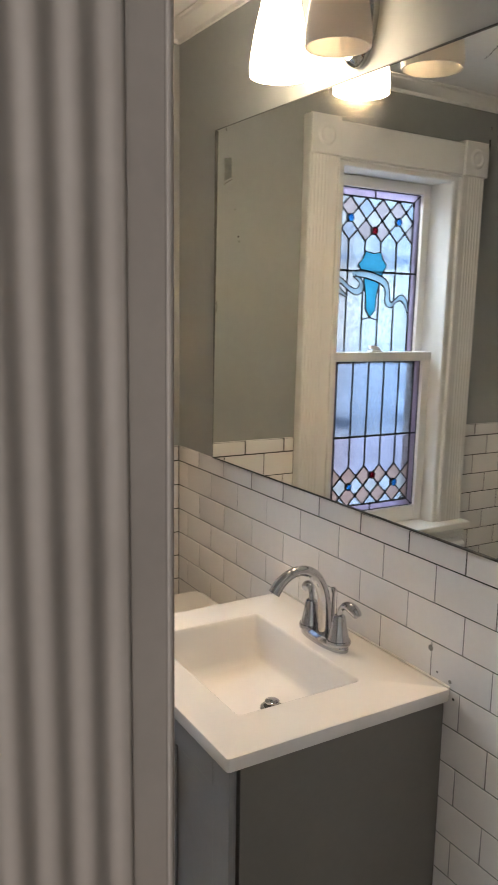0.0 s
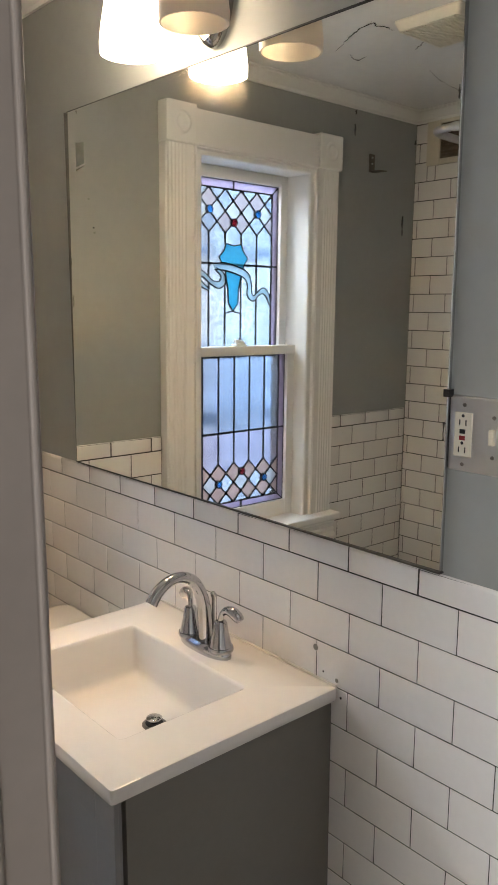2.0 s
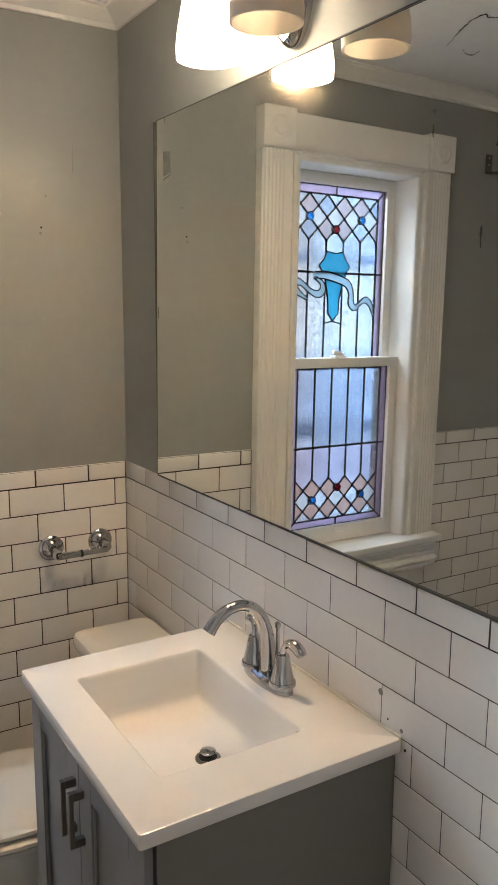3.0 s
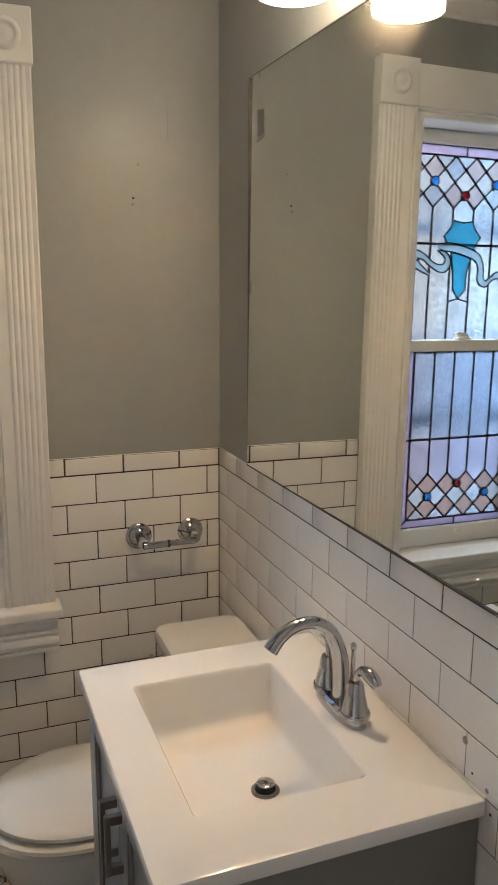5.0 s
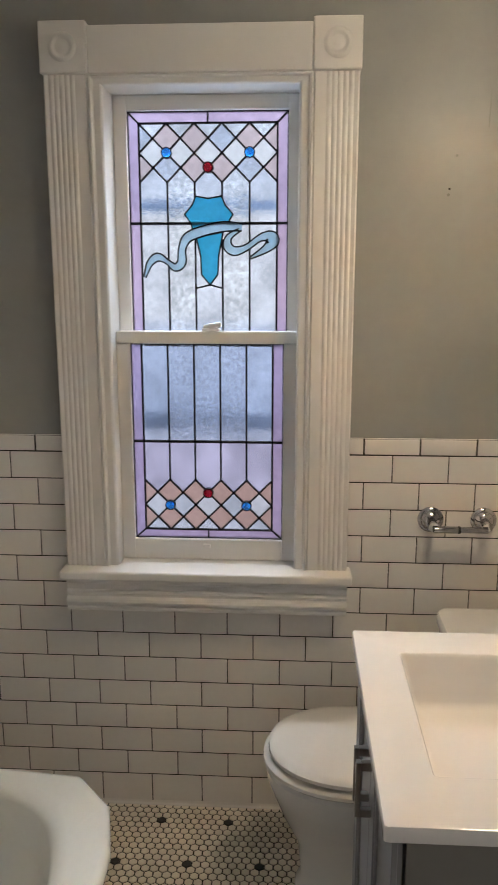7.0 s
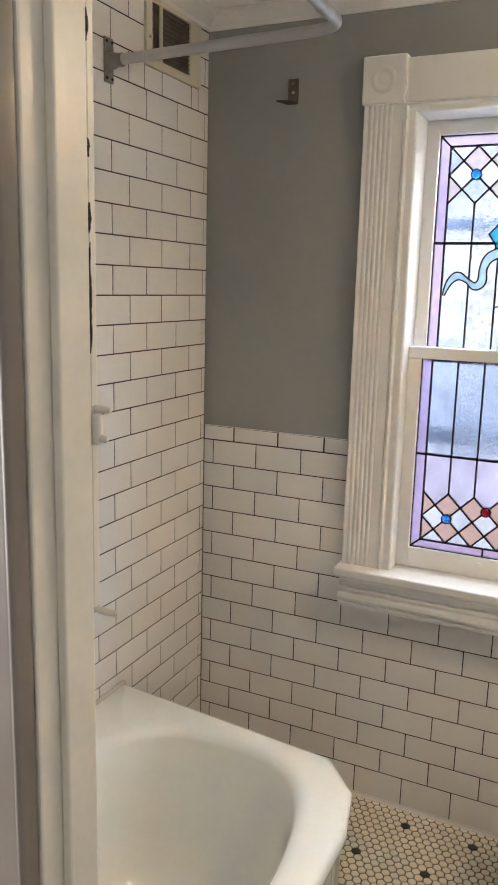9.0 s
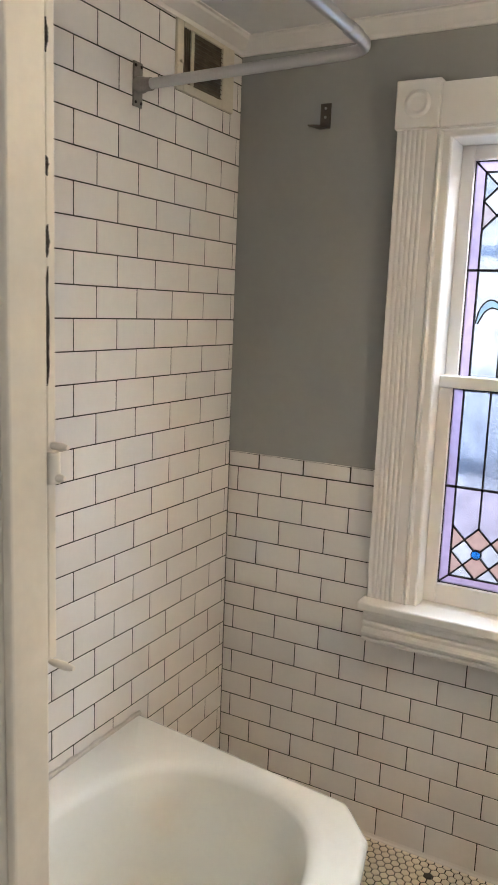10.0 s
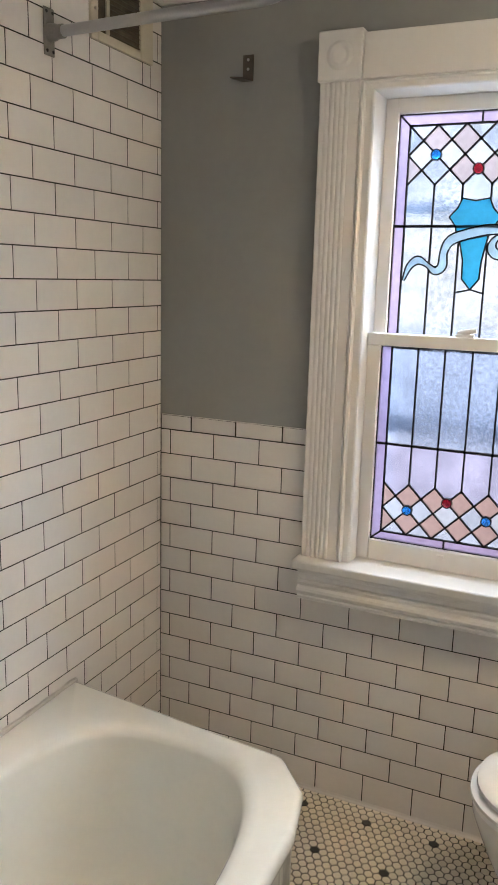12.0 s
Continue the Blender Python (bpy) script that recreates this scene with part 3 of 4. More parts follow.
            for a, b in zip(poly, poly[1:] + poly[:1]):
                bar_xz(a, b, 0.0050, yg - 0.002, yg - 0.0065, lead)
        strip(pt(2.0, 11.45), pt(2.54, 11.2), 0.005), strip(pt(2.54, 11.2), pt(3, 11.45), 0.005)
        for line, widths in (
            ([(0.12, 10.6), (0.3, 9.7), (0.6, 9.25), (0.95, 9.55), (1.25, 9.95), (1.5, 9.6), (1.52, 8.7), (1.75, 7.9), (2.4, 7.45), (3.1, 7.2), (3.72, 7.25)], (0.003, 0.008, 0.011, 0.006, 0.010, 0.012, 0.010, 0.013, 0.013, 0.013, 0.010)),
            ([(3.62, 7.45), (3.25, 7.9), (3.2, 8.5), (3.45, 8.85), (3.9, 8.6), (4.4, 7.95), (4.75, 7.9), (4.85, 8.2), (4.6, 8.7), (4.05, 9.3)], (0.004, 0.008, 0.012, 0.012, 0.008, 0.009, 0.016, 0.017, 0.010, 0.003)),
        ):
            c = smooth_path([(pt(u, 0)[0], 0, pt(u, 1.046 * v - 0.46)[1]) for u, v in line], 4)
            w = smooth_path([(q, 0, 0) for q in widths], 4)
            left, right = [], []
            for i, p in enumerate(c):
                d = (c[min(i + 1, len(c) - 1)] - c[max(i - 1, 0)]).normalized()
                n = Vector((-d.z, 0, d.x)) * w[i].x
                left.append((p.x + n.x, p.z + n.z)), right.append((p.x - n.x, p.z - n.z))
            band = bmesh.new()
            yb = yg - 0.0075
            loft([[Vector((a[0], yb, a[1])), Vector((b[0], yb, b[1])), Vector((b[0], yb + 0.002, b[1])), Vector((a[0], yb + 0.002, a[1]))] for a, b in zip(left, right)], bm=band)
            part("ribbon", band, G_RIBBON, s).visible_shadow = False
            for side in (left, right):
                for a, b in zip(side, side[1:]):
                    bar_xz(a, b, 0.0048, yb + 0.0025, yb - 0.0015, lead)
    part("lead_came", lead, M_LEAD, s, "black lead lines")
    return s


sash(-1.078, -0.640, 1.437, 2.036, 0.107, True)
low = sash(-1.077, -0.648, 0.849, 1.418, 0.056, False)
lock = part("sash_lock", box(-0.874, -0.826, 0.042, 0.072, 1.4525, 1.460, 0.002), M_TRIM, low, "painted sash lock")
part("lever", tube([(-0.868, 0.056, 1.463), (-0.851, 0.048, 1.466), (-0.821, 0.048, 1.471)], [0.006, 0.008, 0.007], 10), M_TRIM, lock, "", True)
part("sash_lift", box(-0.876, -0.856, 0.030, 0.0385, 0.826, 0.838, 0.002), M_TRIM, low)

# bright overcast distance with a neighbour's wall outside the window
back = bpy.data.materials.new("bright outdoors")
back.use_nodes = True
nt = back.node_tree
b = nt.nodes["Principled BSDF"]
geo = nt.nodes.new("ShaderNodeNewGeometry")
sep = nt.nodes.new("ShaderNodeSeparateXYZ")
nt.links.new(geo.outputs["Position"], sep.inputs[0])
ramp = nt.nodes.new("ShaderNodeValToRGB")
mr = nt.nodes.new("ShaderNodeMapRange")
mr.inputs["From Min"].default_value, mr.inputs["From Max"].default_value = 0.0, 2.6
nt.links.new(sep.outputs["Z"], mr.inputs["Value"])
nt.links.new(mr.outputs[0], ramp.inputs["Fac"])
els = ramp.color_ramp.elements
els[0].position, els[0].color = 0.0, (0.34, 0.36, 0.44, 1)
els[1].position, els[1].color = 1.0, (0.72, 0.82, 1.0, 1)
for p, c in ((0.30, (0.62, 0.64, 0.74)), (0.396, (0.70, 0.72, 0.84)), (0.402, (0.17, 0.21, 0.30)), (0.420, (0.20, 0.25, 0.35)), (0.428, (0.55, 0.63, 0.80)),
             (0.54, (0.70, 0.78, 0.95)), (0.56, (0.95, 0.97, 1.0)), (0.699, (0.95, 0.97, 1.0)), (0.704, (0.26, 0.38, 0.60)), (0.714, (0.26, 0.38, 0.60)), (0.719, (0.82, 0.89, 1.0))):
    e = els.new(p)
    e.color = (*c, 1)
spots = nt.nodes.new("ShaderNodeTexNoise")
spots.inputs["Scale"].default_value, spots.inputs["Detail"].default_value = 10.0, 5.0
nt.links.new(geo.outputs["Position"], spots.inputs["Vector"])
leafy = nt.nodes.new("ShaderNodeMapRange")
leafy.inputs["From Min"].default_value, leafy.inputs["From Max"].default_value = 0.35, 0.65
leafy.inputs["To Min"].default_value, leafy.inputs["To Max"].default_value = 0.72, 1.18
nt.links.new(spots.outputs["Fac"], leafy.inputs["Value"])
dim = nt.nodes.new("ShaderNodeMix")
dim.data_type, dim.blend_type = "RGBA", "MULTIPLY"
dim.inputs[0].default_value = 1.0
nt.links.new(ramp.outputs["Color"], dim.inputs[6])
nt.links.new(leafy.outputs[0], dim.inputs[7])
# glow boosted brighter and bluer at low x, where the mirror looks out
side = nt.nodes.new("ShaderNodeMapRange")
side.inputs["From Min"].default_value, side.inputs["From Max"].default_value = -1.18, -1.40
nt.links.new(sep.outputs["X"], side.inputs["Value"])
side_boost = nt.nodes.new("ShaderNodeMix")
side_boost.data_type, side_boost.blend_type = "RGBA", "MULTIPLY"
side_boost.inputs[7].default_value = (1.25, 1.62, 1.95, 1)
nt.links.new(side.outputs[0], side_boost.inputs[0])
nt.links.new(dim.outputs[2], side_boost.inputs[6])
nt.links.new(side_boost.outputs[2], b.inputs["Emission Color"])
b.inputs["Emission Strength"].default_value = BACKDROP_GLOW
b.inputs["Base Color"].default_value = (0.3, 0.3, 0.32, 1)
setting("backdrop", box(-2.4, 0.7, 0.75, 0.77, -0.8, 2.27), back, "bright blurred outdoors beyond the window", "backdrop")

# ---- mirror ----
mir = thing("wall_mirror", "large frameless wall mirror with blackened edges and metal channel", "mirror", (-0.003, -0.79, 1.172))
MY0, MY1, MZ0, MZ1 = -1.424, -0.248, 1.173, 2.068


def mirror_x(y, z):
    """The mirror's face, hung slightly out of true on the wall."""
    return -0.006 - 0.0036 * (y + 0.83) + 0.0059 * (z - 1.62)


def on_mirror(corners, lift, depth):
    return loft([[Vector((mirror_x(y, z) + dx, y, z)) for y, z in corners] for dx in (-lift, depth)])


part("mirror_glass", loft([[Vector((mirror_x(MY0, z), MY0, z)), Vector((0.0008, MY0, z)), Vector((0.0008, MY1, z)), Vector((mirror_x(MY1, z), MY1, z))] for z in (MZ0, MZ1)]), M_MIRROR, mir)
part("edge", box(-0.0108, 0.0008, MY0 - 0.004, MY1 + 0.003, MZ0 - 0.004, MZ0 - 0.0002, 0.0008, 1), M_EDGE, mir, "dark bottom channel")
part("edge", box(-0.0100, 0.0008, MY1 + 0.0002, MY1 + 0.003, MZ0, MZ1), M_EDGE, mir)
part("edge", box(-0.0052, 0.0008, MY1, MY0, MZ1 + 0.0002, MZ1 + 0.0022), M_EDGE, mir)
part("edge", box(-0.0080, 0.0008, MY0 - 0.0024, MY0 - 0.0002, MZ0, MZ1 + 0.05, 0.001, 1), M_CHROME, mir, "bright metal strip")
rm = random.Random(4)
for y, z, h in ((-1.323, 1.717, 0.030), (-1.219, 1.878, 0.018), (-1.220, 1.905, 0.006), (-1.343, 1.840, 0.006), (-0.253, 2.045, 0.022), (-0.251, 2.015, 0.012), (-0.252, 1.70, 0.02), (-0.258, 1.60, 0.03), (-1.418, 1.90, 0.02), (-1.419, 1.40, 0.03), (-0.30, 2.062, 0.01)):
    k = [(rm.uniform(0.0004, 0.0018), z - h / 2 + h * i / 5, rm.uniform(-0.0006, 0.0006)) for i in range(6)]
    part("worn_silvering", on_mirror([(y - w + e, q) for w, q, e in k] + [(y + w + e, q) for w, q, e in k[::-1]], 0.0004, 0.0006), M_EDGE, mir, "black fleck in the silvering")
part("tape_residue", on_mirror([(-0.292, 1.990), (-0.331, 1.986), (-0.333, 1.936), (-0.293, 1.932)], 0.0004, 0.001), M_RESIDUE, mir, "greyish film of old tape")
part("tape_residue", on_mirror([(-0.291, 1.922), (-0.336, 1.930), (-0.336, 1.933), (-0.291, 1.926)], 0.0004, 0.001), M_CABSIDE, mir, "dark strip of old tape")
part("mirror_clip", box(-0.012, 0.0, MY0 - 0.008, MY0 + 0.004, 1.455, 1.467, 0.001), M_BLACK, mir)

# ---- vanity light ----
light = thing("vanity_light", "chrome two-light wall fixture with frosted bell shades, one lit", "wall lamp", (0, -0.845, 2.2))
LY = -0.845
rings = []
for k, x in ((1.0, 0.0025), (1.0, -0.008), (0.95, -0.016), (0.85, -0.022), (0.70, -0.024), (0.35, -0.026), (0.05, -0.027)):
    rings.append([Vector((x, LY + 0.060 * k * math.cos(2 * math.pi * i / 44), 2.205 + 0.118 * k * math.sin(2 * math.pi * i / 44))) for i in range(44)])
part("backplate", loft(rings), M_CHROME, light, "oval chrome backplate", True)
part("arm", tube([(-0.06, -0.710, 2.315), (-0.06, -0.955, 2.315)], 0.008), M_CHROME, light, "", True)
part("stem", tube([(-0.02, LY, 2.25), (-0.05, LY, 2.29), (-0.06, LY, 2.315)], 0.009), M_CHROME, light, "", True)
part("finial", lathe([(0.003, 0.0), (0.012, -0.006), (0.016, -0.014), (0.013, -0.024), (0.004, -0.030), (0.001, -0.031)], (-0.022, LY, 2.15), "x", 18), M_CHROME, light, "", True)
PROFILE = [(0.030, 0.178), (0.036, 0.165), (0.044, 0.130), (0.053, 0.090), (0.060, 0.050), (0.0635, 0.020), (0.0625, 0.0)]
for (x, y, z), lit in (((-0.113, -0.725, 2.080), True), ((-0.122, -0.940, 2.083), False)):
    prof = PROFILE + [(r - 0.004, h) for r, h in PROFILE[::-1]]
    shade = part("shade", lathe(prof, (x, y, z), "z", 36, False, False), M_LITSHADE if lit else M_UNLIT, light, "lit frosted shade" if lit else "unlit frosted shade", True, 60)
    part("socket", lathe([(0.020, 0.215), (0.024, 0.21), (0.031, 0.186), (0.032, 0.176), (0.012, 0.176)], (x, y, z), "z", 24), M_CHROME, shade, "", True)
    part("holder", tube([(x, y, z + 0.205), (x * 0.7, y, z + 0.228), (-0.06, y, 2.315)], 0.007), M_CHROME, shade, "", True)
    part("bulb", lathe([(0.013, 0.172), (0.014, 0.155), (0.022, 0.135), (0.025, 0.118), (0.021, 0.10), (0.010, 0.092), (0.001, 0.090)], (x, y, z), "z", 20), M_LITSHADE if lit else M_UNLIT, shade, "", True)
    if lit:
        bulb = bpy.data.lights.new("bulb_light", "POINT")
        bulb.energy, bulb.color, bulb.shadow_soft_size = BULB_WATTS, (1.0, 0.775, 0.51), 0.052
        new("bulb_light", bulb).location = (x, y, z + 0.052)

# ---- outlet and switch plate ----
plate = thing("switch_plate", "two-gang brushed steel wall plate with outlet and switch", "switch plate", (0, -1.486, 1.400))
PY0, PY1, PZ0, PZ1 = -1.545, -1.428, 1.342, 1.458
part("cover", box(-0.0035, 0.0025, PY0, PY1, PZ0, PZ1, 0.003, 3), M_STEEL, plate, "", True)
gf = part("outlet", box(-0.0065, -0.003, -1.4700, -1.4390, 1.3650, 1.4340, 0.0015), M_IVORY, plate, "ivory outlet with red and black buttons")
for z, m in ((1.4045, M_BLACK), (1.3945, M_RED)):
    part("button", box(-0.0078, -0.006, -1.4595, -1.4495, z - 0.0035, z + 0.0035, 0.0006), m, gf)
for z in (1.4180, 1.3760):
    for y in (-1.4490, -1.4600):
        part("slot", box(-0.0068, -0.0055, y - 0.001, y + 0.001, z - 0.0045, z + 0.0045), M_BLACK, gf)
    part("slot", lathe([(0.0026, 0), (0.0026, -0.001)], (-0.0058, -1.4545, z + 0.0105), "x", 12), M_BLACK, gf)
sw = part("toggle", box(-0.0115, -0.003, -1.5105, -1.5015, 1.3890, 1.4130, 0.002), M_IVORY, plate, "ivory toggle")
for y, z in ((-1.4545, 1.4450), (-1.4545, 1.3530), (-1.5060, 1.4300), (-1.5060, 1.3700)):
    part("screw", lathe([(0.0032, 0), (0.003, -0.001), (0.001, -0.0016)], (-0.0035, y, z), "x", 12), M_NICKEL, plate)

# ---- vanity ----
van = thing("vanity_cabinet", "grey two-door bathroom vanity cabinet with nickel pulls", "cabinet", (-0.25, -0.885, 0))
VX, VY0, VY1, VZ = -0.458, -1.192, -0.628, 0.858
bm = bmesh.new()
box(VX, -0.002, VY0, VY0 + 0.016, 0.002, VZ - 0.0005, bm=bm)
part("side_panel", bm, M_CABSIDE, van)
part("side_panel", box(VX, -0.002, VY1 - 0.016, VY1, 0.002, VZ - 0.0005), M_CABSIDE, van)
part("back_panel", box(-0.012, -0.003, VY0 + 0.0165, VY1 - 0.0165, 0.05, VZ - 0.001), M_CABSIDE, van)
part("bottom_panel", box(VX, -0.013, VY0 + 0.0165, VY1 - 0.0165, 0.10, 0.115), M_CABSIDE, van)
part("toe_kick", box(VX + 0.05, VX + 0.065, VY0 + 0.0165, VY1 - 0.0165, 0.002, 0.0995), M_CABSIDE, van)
part("face_frame", box(VX, VX + 0.018, VY0 + 0.0165, VY1 - 0.0165, 0.80, VZ - 0.001), M_CAB, van)
MID = (VY0 + VY1) / 2
for y0, y1, hy in ((VY0 + 0.002, MID - 0.0015, MID - 0.023), (MID + 0.0015, VY1 - 0.002, MID + 0.019)):
    z0, z1, xf, w = 0.108, 0.850, VX - 0.020, 0.058
    d = part("door", box(xf + 0.009, VX - 0.0045, y0 + 0.004, y1 - 0.004, z0 + 0.004, z1 - 0.004), M_CAB, van)
    for a in ((y0, y0 + w, z0, z1), (y1 - w, y1, z0, z1)):
        part("stile", box(xf, xf + 0.0085, a[0], a[1], a[2], a[3], 0.0015), M_CAB, d)
    for a in ((z0, z0 + w), (z1 - w, z1)):
        part("rail", box(xf, xf + 0.0085, y0 + w, y1 - w, a[0], a[1], 0.0015), M_CAB, d)
    for a in ((y0 + w, y0 + w + 0.006), (y1 - w - 0.006, y1 - w)):
        part("bead", box(xf + 0.003, xf + 0.0088, a[0], a[1], z0 + w, z1 - w, 0.002), M_CAB, d)
    hz0, hz1 = 0.692, 0.797
    bm = bmesh.new()
    box(xf - 0.028, xf - 0.019, hy - 0.006, hy + 0.006, hz0, hz1, 0.0012, 1, bm)
    box(xf - 0.0195, xf + 0.0, hy - 0.0058, hy + 0.0058, hz0, hz0 + 0.016, 0.0012, 1, bm)
    box(xf - 0.0195, xf + 0.0, hy - 0.0058, hy + 0.0058, hz1 - 0.016, hz1, 0.0012, 1, bm)
    part("handle", bm, M_NICKEL, d, "brushed nickel bar pull")

top = thing("bathroom_sink", "white one-piece vanity sink with rectangular basin", "sink", (-0.25, -0.885, 0.858))
TX0, TX1, TY0, TY1 = -0.492, -0.001, -1.207, -0.612
Z0, Z1 = 0.858, 0.885
bx0, bx1, by0, by1 = -0.407, -0.134, -1.094, -0.708
LIP = (bx0 - 0.004, bx1 + 0.004, by0 - 0.004, by1 + 0.004, 0.014)
rings = [rrect(*LIP, Z0), rrect(TX0 + 0.003, TX1, TY0 + 0.003, TY1 - 0.003, 0.006, Z0), rrect(TX0, TX1, TY0, TY1, 0.006, Z0 + 0.003), rrect(TX0, TX1, TY0, TY1, 0.006, Z1 - 0.004),
         rrect(TX0 + 0.001, TX1 - 0.001, TY0 + 0.001, TY1 - 0.001, 0.006, Z1 - 0.001), rrect(TX0 + 0.004, TX1 - 0.002, TY0 + 0.004, TY1 - 0.004, 0.006, Z1), rrect(*LIP, Z1)]
part("countertop", loft(rings, False, False), M_TOP, top, "", True, 50)
rings = [rrect(*LIP, Z1), rrect(bx0 - 0.0022, bx1 + 0.0022, by0 - 0.0022, by1 + 0.0022, 0.012, Z1 - 0.0002)]
for inset, z, r in ((0.0, 0.8828, 0.010), (0.0025, 0.878, 0.010), (0.009, 0.85, 0.010), (0.0175, 0.815, 0.011), (0.022, 0.799, 0.012), (0.026, 0.792, 0.013), (0.034, 0.787, 0.015), (0.050, 0.7840, 0.02), (0.078, 0.7800, 0.02)):
    rings.append(rrect(bx0 + inset, bx1 - inset * 0.55, by0 + inset * 2.5, by1 - inset * 1.2, r, z))
part("basin", loft(rings, False, True), M_TOP, top, "rectangular moulded basin", True, 50)
DRX, DRY = -0.238, -0.942
drain = part("drain", lathe([(0.024, 0.0005), (0.024, 0.003), (0.018, 0.004), (0.016, 0.002), (0.014, -0.0005)], (DRX, DRY, 0.7822), "z", 28), M_NICKEL, top, "nickel pop-up drain", True)
part("throat", lathe([(0.0175, 0.0042), (0.0175, 0.0046)], (DRX, DRY, 0.7822), "z", 24), M_BLACK, drain)
part("stopper", lathe([(0.006, 0.004), (0.006, 0.012), (0.015, 0.013), (0.0155, 0.016), (0.012, 0.018), (0.001, 0.019)], (DRX, DRY, 0.7822), "z", 24), M_CHROME, drain, "", True)

# faucet
FX, FY, FZ = -0.083, -0.907, 0.885
fau = thing("faucet", "chrome two-handle faucet with high curved spout", "faucet", (FX, FY, FZ))
rings = []
for s, z in ((1.0, 0), (1.0, 0.005), (0.97, 0.010), (0.90, 0.0165), (0.78, 0.021)):
    rings.append([Vector((FX + 0.027 * s * math.cos(a), FY + (0.078 * (1 if s == 1 else s + 0.02)) * math.copysign(abs(math.sin(a)) ** 0.8, math.sin(a)), FZ + z)) for a in [2 * math.pi * i / 40 for i in range(40)]])
part("base", loft(rings), M_CHROME, fau, "", True)
sp = smooth_path([(FX, FY, FZ + 0.014), (FX - 0.001, FY, FZ + 0.06), (FX - 0.006, FY, FZ + 0.105), (FX - 0.024, FY, FZ + 0.146), (FX - 0.054, FY, FZ + 0.167), (FX - 0.088, FY, FZ + 0.167), (FX - 0.116, FY, FZ + 0.152), (FX - 0.134, FY, FZ + 0.130)], 6)
n = len(sp)
part("spout", tube(sp, [0.0160 - 0.005 * min(1, 1.6 * i / n) + (0.0025 * max(0, (i / n - 0.7) / 0.3)) for i in range(n)], 18), M_CHROME, fau, "", True)
for sy in (-1, 1):
    y = FY + sy * 0.051
    hnd = part("handle_base", lathe([(0.0265, 0.013), (0.0268, 0.019), (0.0255, 0.022), (0.0235, 0.0225), (0.0225, 0.026), (0.0165, 0.053), (0.0135, 0.072), (0.0115, 0.0755), (0.006, 0.077), (0.001, 0.0772)], (FX, y, FZ), "z", 24), M_CHROME, fau, "", True)
    lv = smooth_path([(FX, y, FZ + 0.074), (FX + 0.002, y + sy * 0.003, FZ + 0.090), (FX + 0.006, y + sy * 0.014, FZ + 0.100), (FX + 0.010, y + sy * 0.028, FZ + 0.099), (FX + 0.013, y + sy * 0.040, FZ + 0.091), (FX + 0.014, y + sy * 0.046, FZ + 0.085)], 5)
    m = len(lv) - 1
    part("lever", tube(lv, [0.0062 + 0.0055 * max(0.0, math.sin(math.pi * max(0.0, i / m - 0.25) / 0.84)) for i in range(m + 1)], 14), M_CHROME, hnd, "", True)
part("lift_rod", lathe([(0.0045, 0.0), (0.0042, 0.085), (0.0036, 0.100), (0.006, 0.104), (0.0065, 0.110), (0.003, 0.114), (0.001, 0.115)], (FX + 0.022, FY, FZ + 0.004), "z", 14), M_CHROME, fau, "", True)

# ---- toilet ----
toi = thing("toilet", "white two-piece toilet with closed oval lid", "toilet", (-0.4, -0.315, 0))
TC = -0.322


def egg(cx, a_front, a_back, b, z, n=44):
    out = []
    for i in range(n):
        t = 2 * math.pi * i / n
        c, s = math.cos(t), math.sin(t)
        out.append(Vector((cx - (a_front if c > 0 else a_back) * math.copysign(abs(c) ** 0.95, c), TC + b * math.copysign(abs(s) ** 0.9, s), z)))
    return out


part("bowl", loft([egg(-0.40, 0.20, 0.22, 0.115, 0.0), egg(-0.40, 0.20, 0.22, 0.115, 0.03), egg(-0.40, 0.185, 0.21, 0.10, 0.06), egg(-0.41, 0.185, 0.20, 0.10, 0.16), egg(-0.42, 0.215, 0.20, 0.125, 0.24),
                   egg(-0.44, 0.220, 0.21, 0.165, 0.31), egg(-0.45, 0.228, 0.22, 0.18, 0.36), egg(-0.45, 0.230, 0.22, 0.183, 0.385), egg(-0.45, 0.224, 0.22, 0.178, 0.392)]), M_CERAMIC, toi, "", True)
part("pedestal", box(-0.30, -0.02, TC - 0.10, TC + 0.10, 0.0, 0.375, 0.03, 3), M_CERAMIC, toi, "", True)
part("seat", loft([egg(-0.45, 0.212, 0.19, 0.168, 0.3925), egg(-0.45, 0.214, 0.19, 0.170, 0.3975), egg(-0.45, 0.230, 0.205, 0.185, 0.399), egg(-0.45, 0.236, 0.207, 0.190, 0.404), egg(-0.45, 0.235, 0.207, 0.189, 0.412), egg(-0.45, 0.226, 0.203, 0.182, 0.417), egg(-0.45, 0.204, 0.19, 0.164, 0.4185)]), M_SEAT, toi, "", True)
part("lid", loft([egg(-0.45, 0.202, 0.19, 0.162, 0.4190), egg(-0.45, 0.203, 0.19, 0.163, 0.4225), egg(-0.45, 0.216, 0.20, 0.175, 0.4235), egg(-0.45, 0.222, 0.203, 0.180, 0.428), egg(-0.45, 0.221, 0.203, 0.179, 0.436), egg(-0.45, 0.212, 0.197, 0.171, 0.4415), egg(-0.45, 0.192, 0.18, 0.154, 0.4435), egg(-0.45, 0.12, 0.10, 0.09, 0.4445)]), M_SEAT, toi, "", True)
for sy in (-1, 1):
    part("hinge", box(-0.262, -0.235, TC + sy * 0.075 - 0.02, TC + sy * 0.075 + 0.02, 0.388, 0.428, 0.006), M_SEAT, toi)
TKY0, TKY1 = -0.535, -0.150
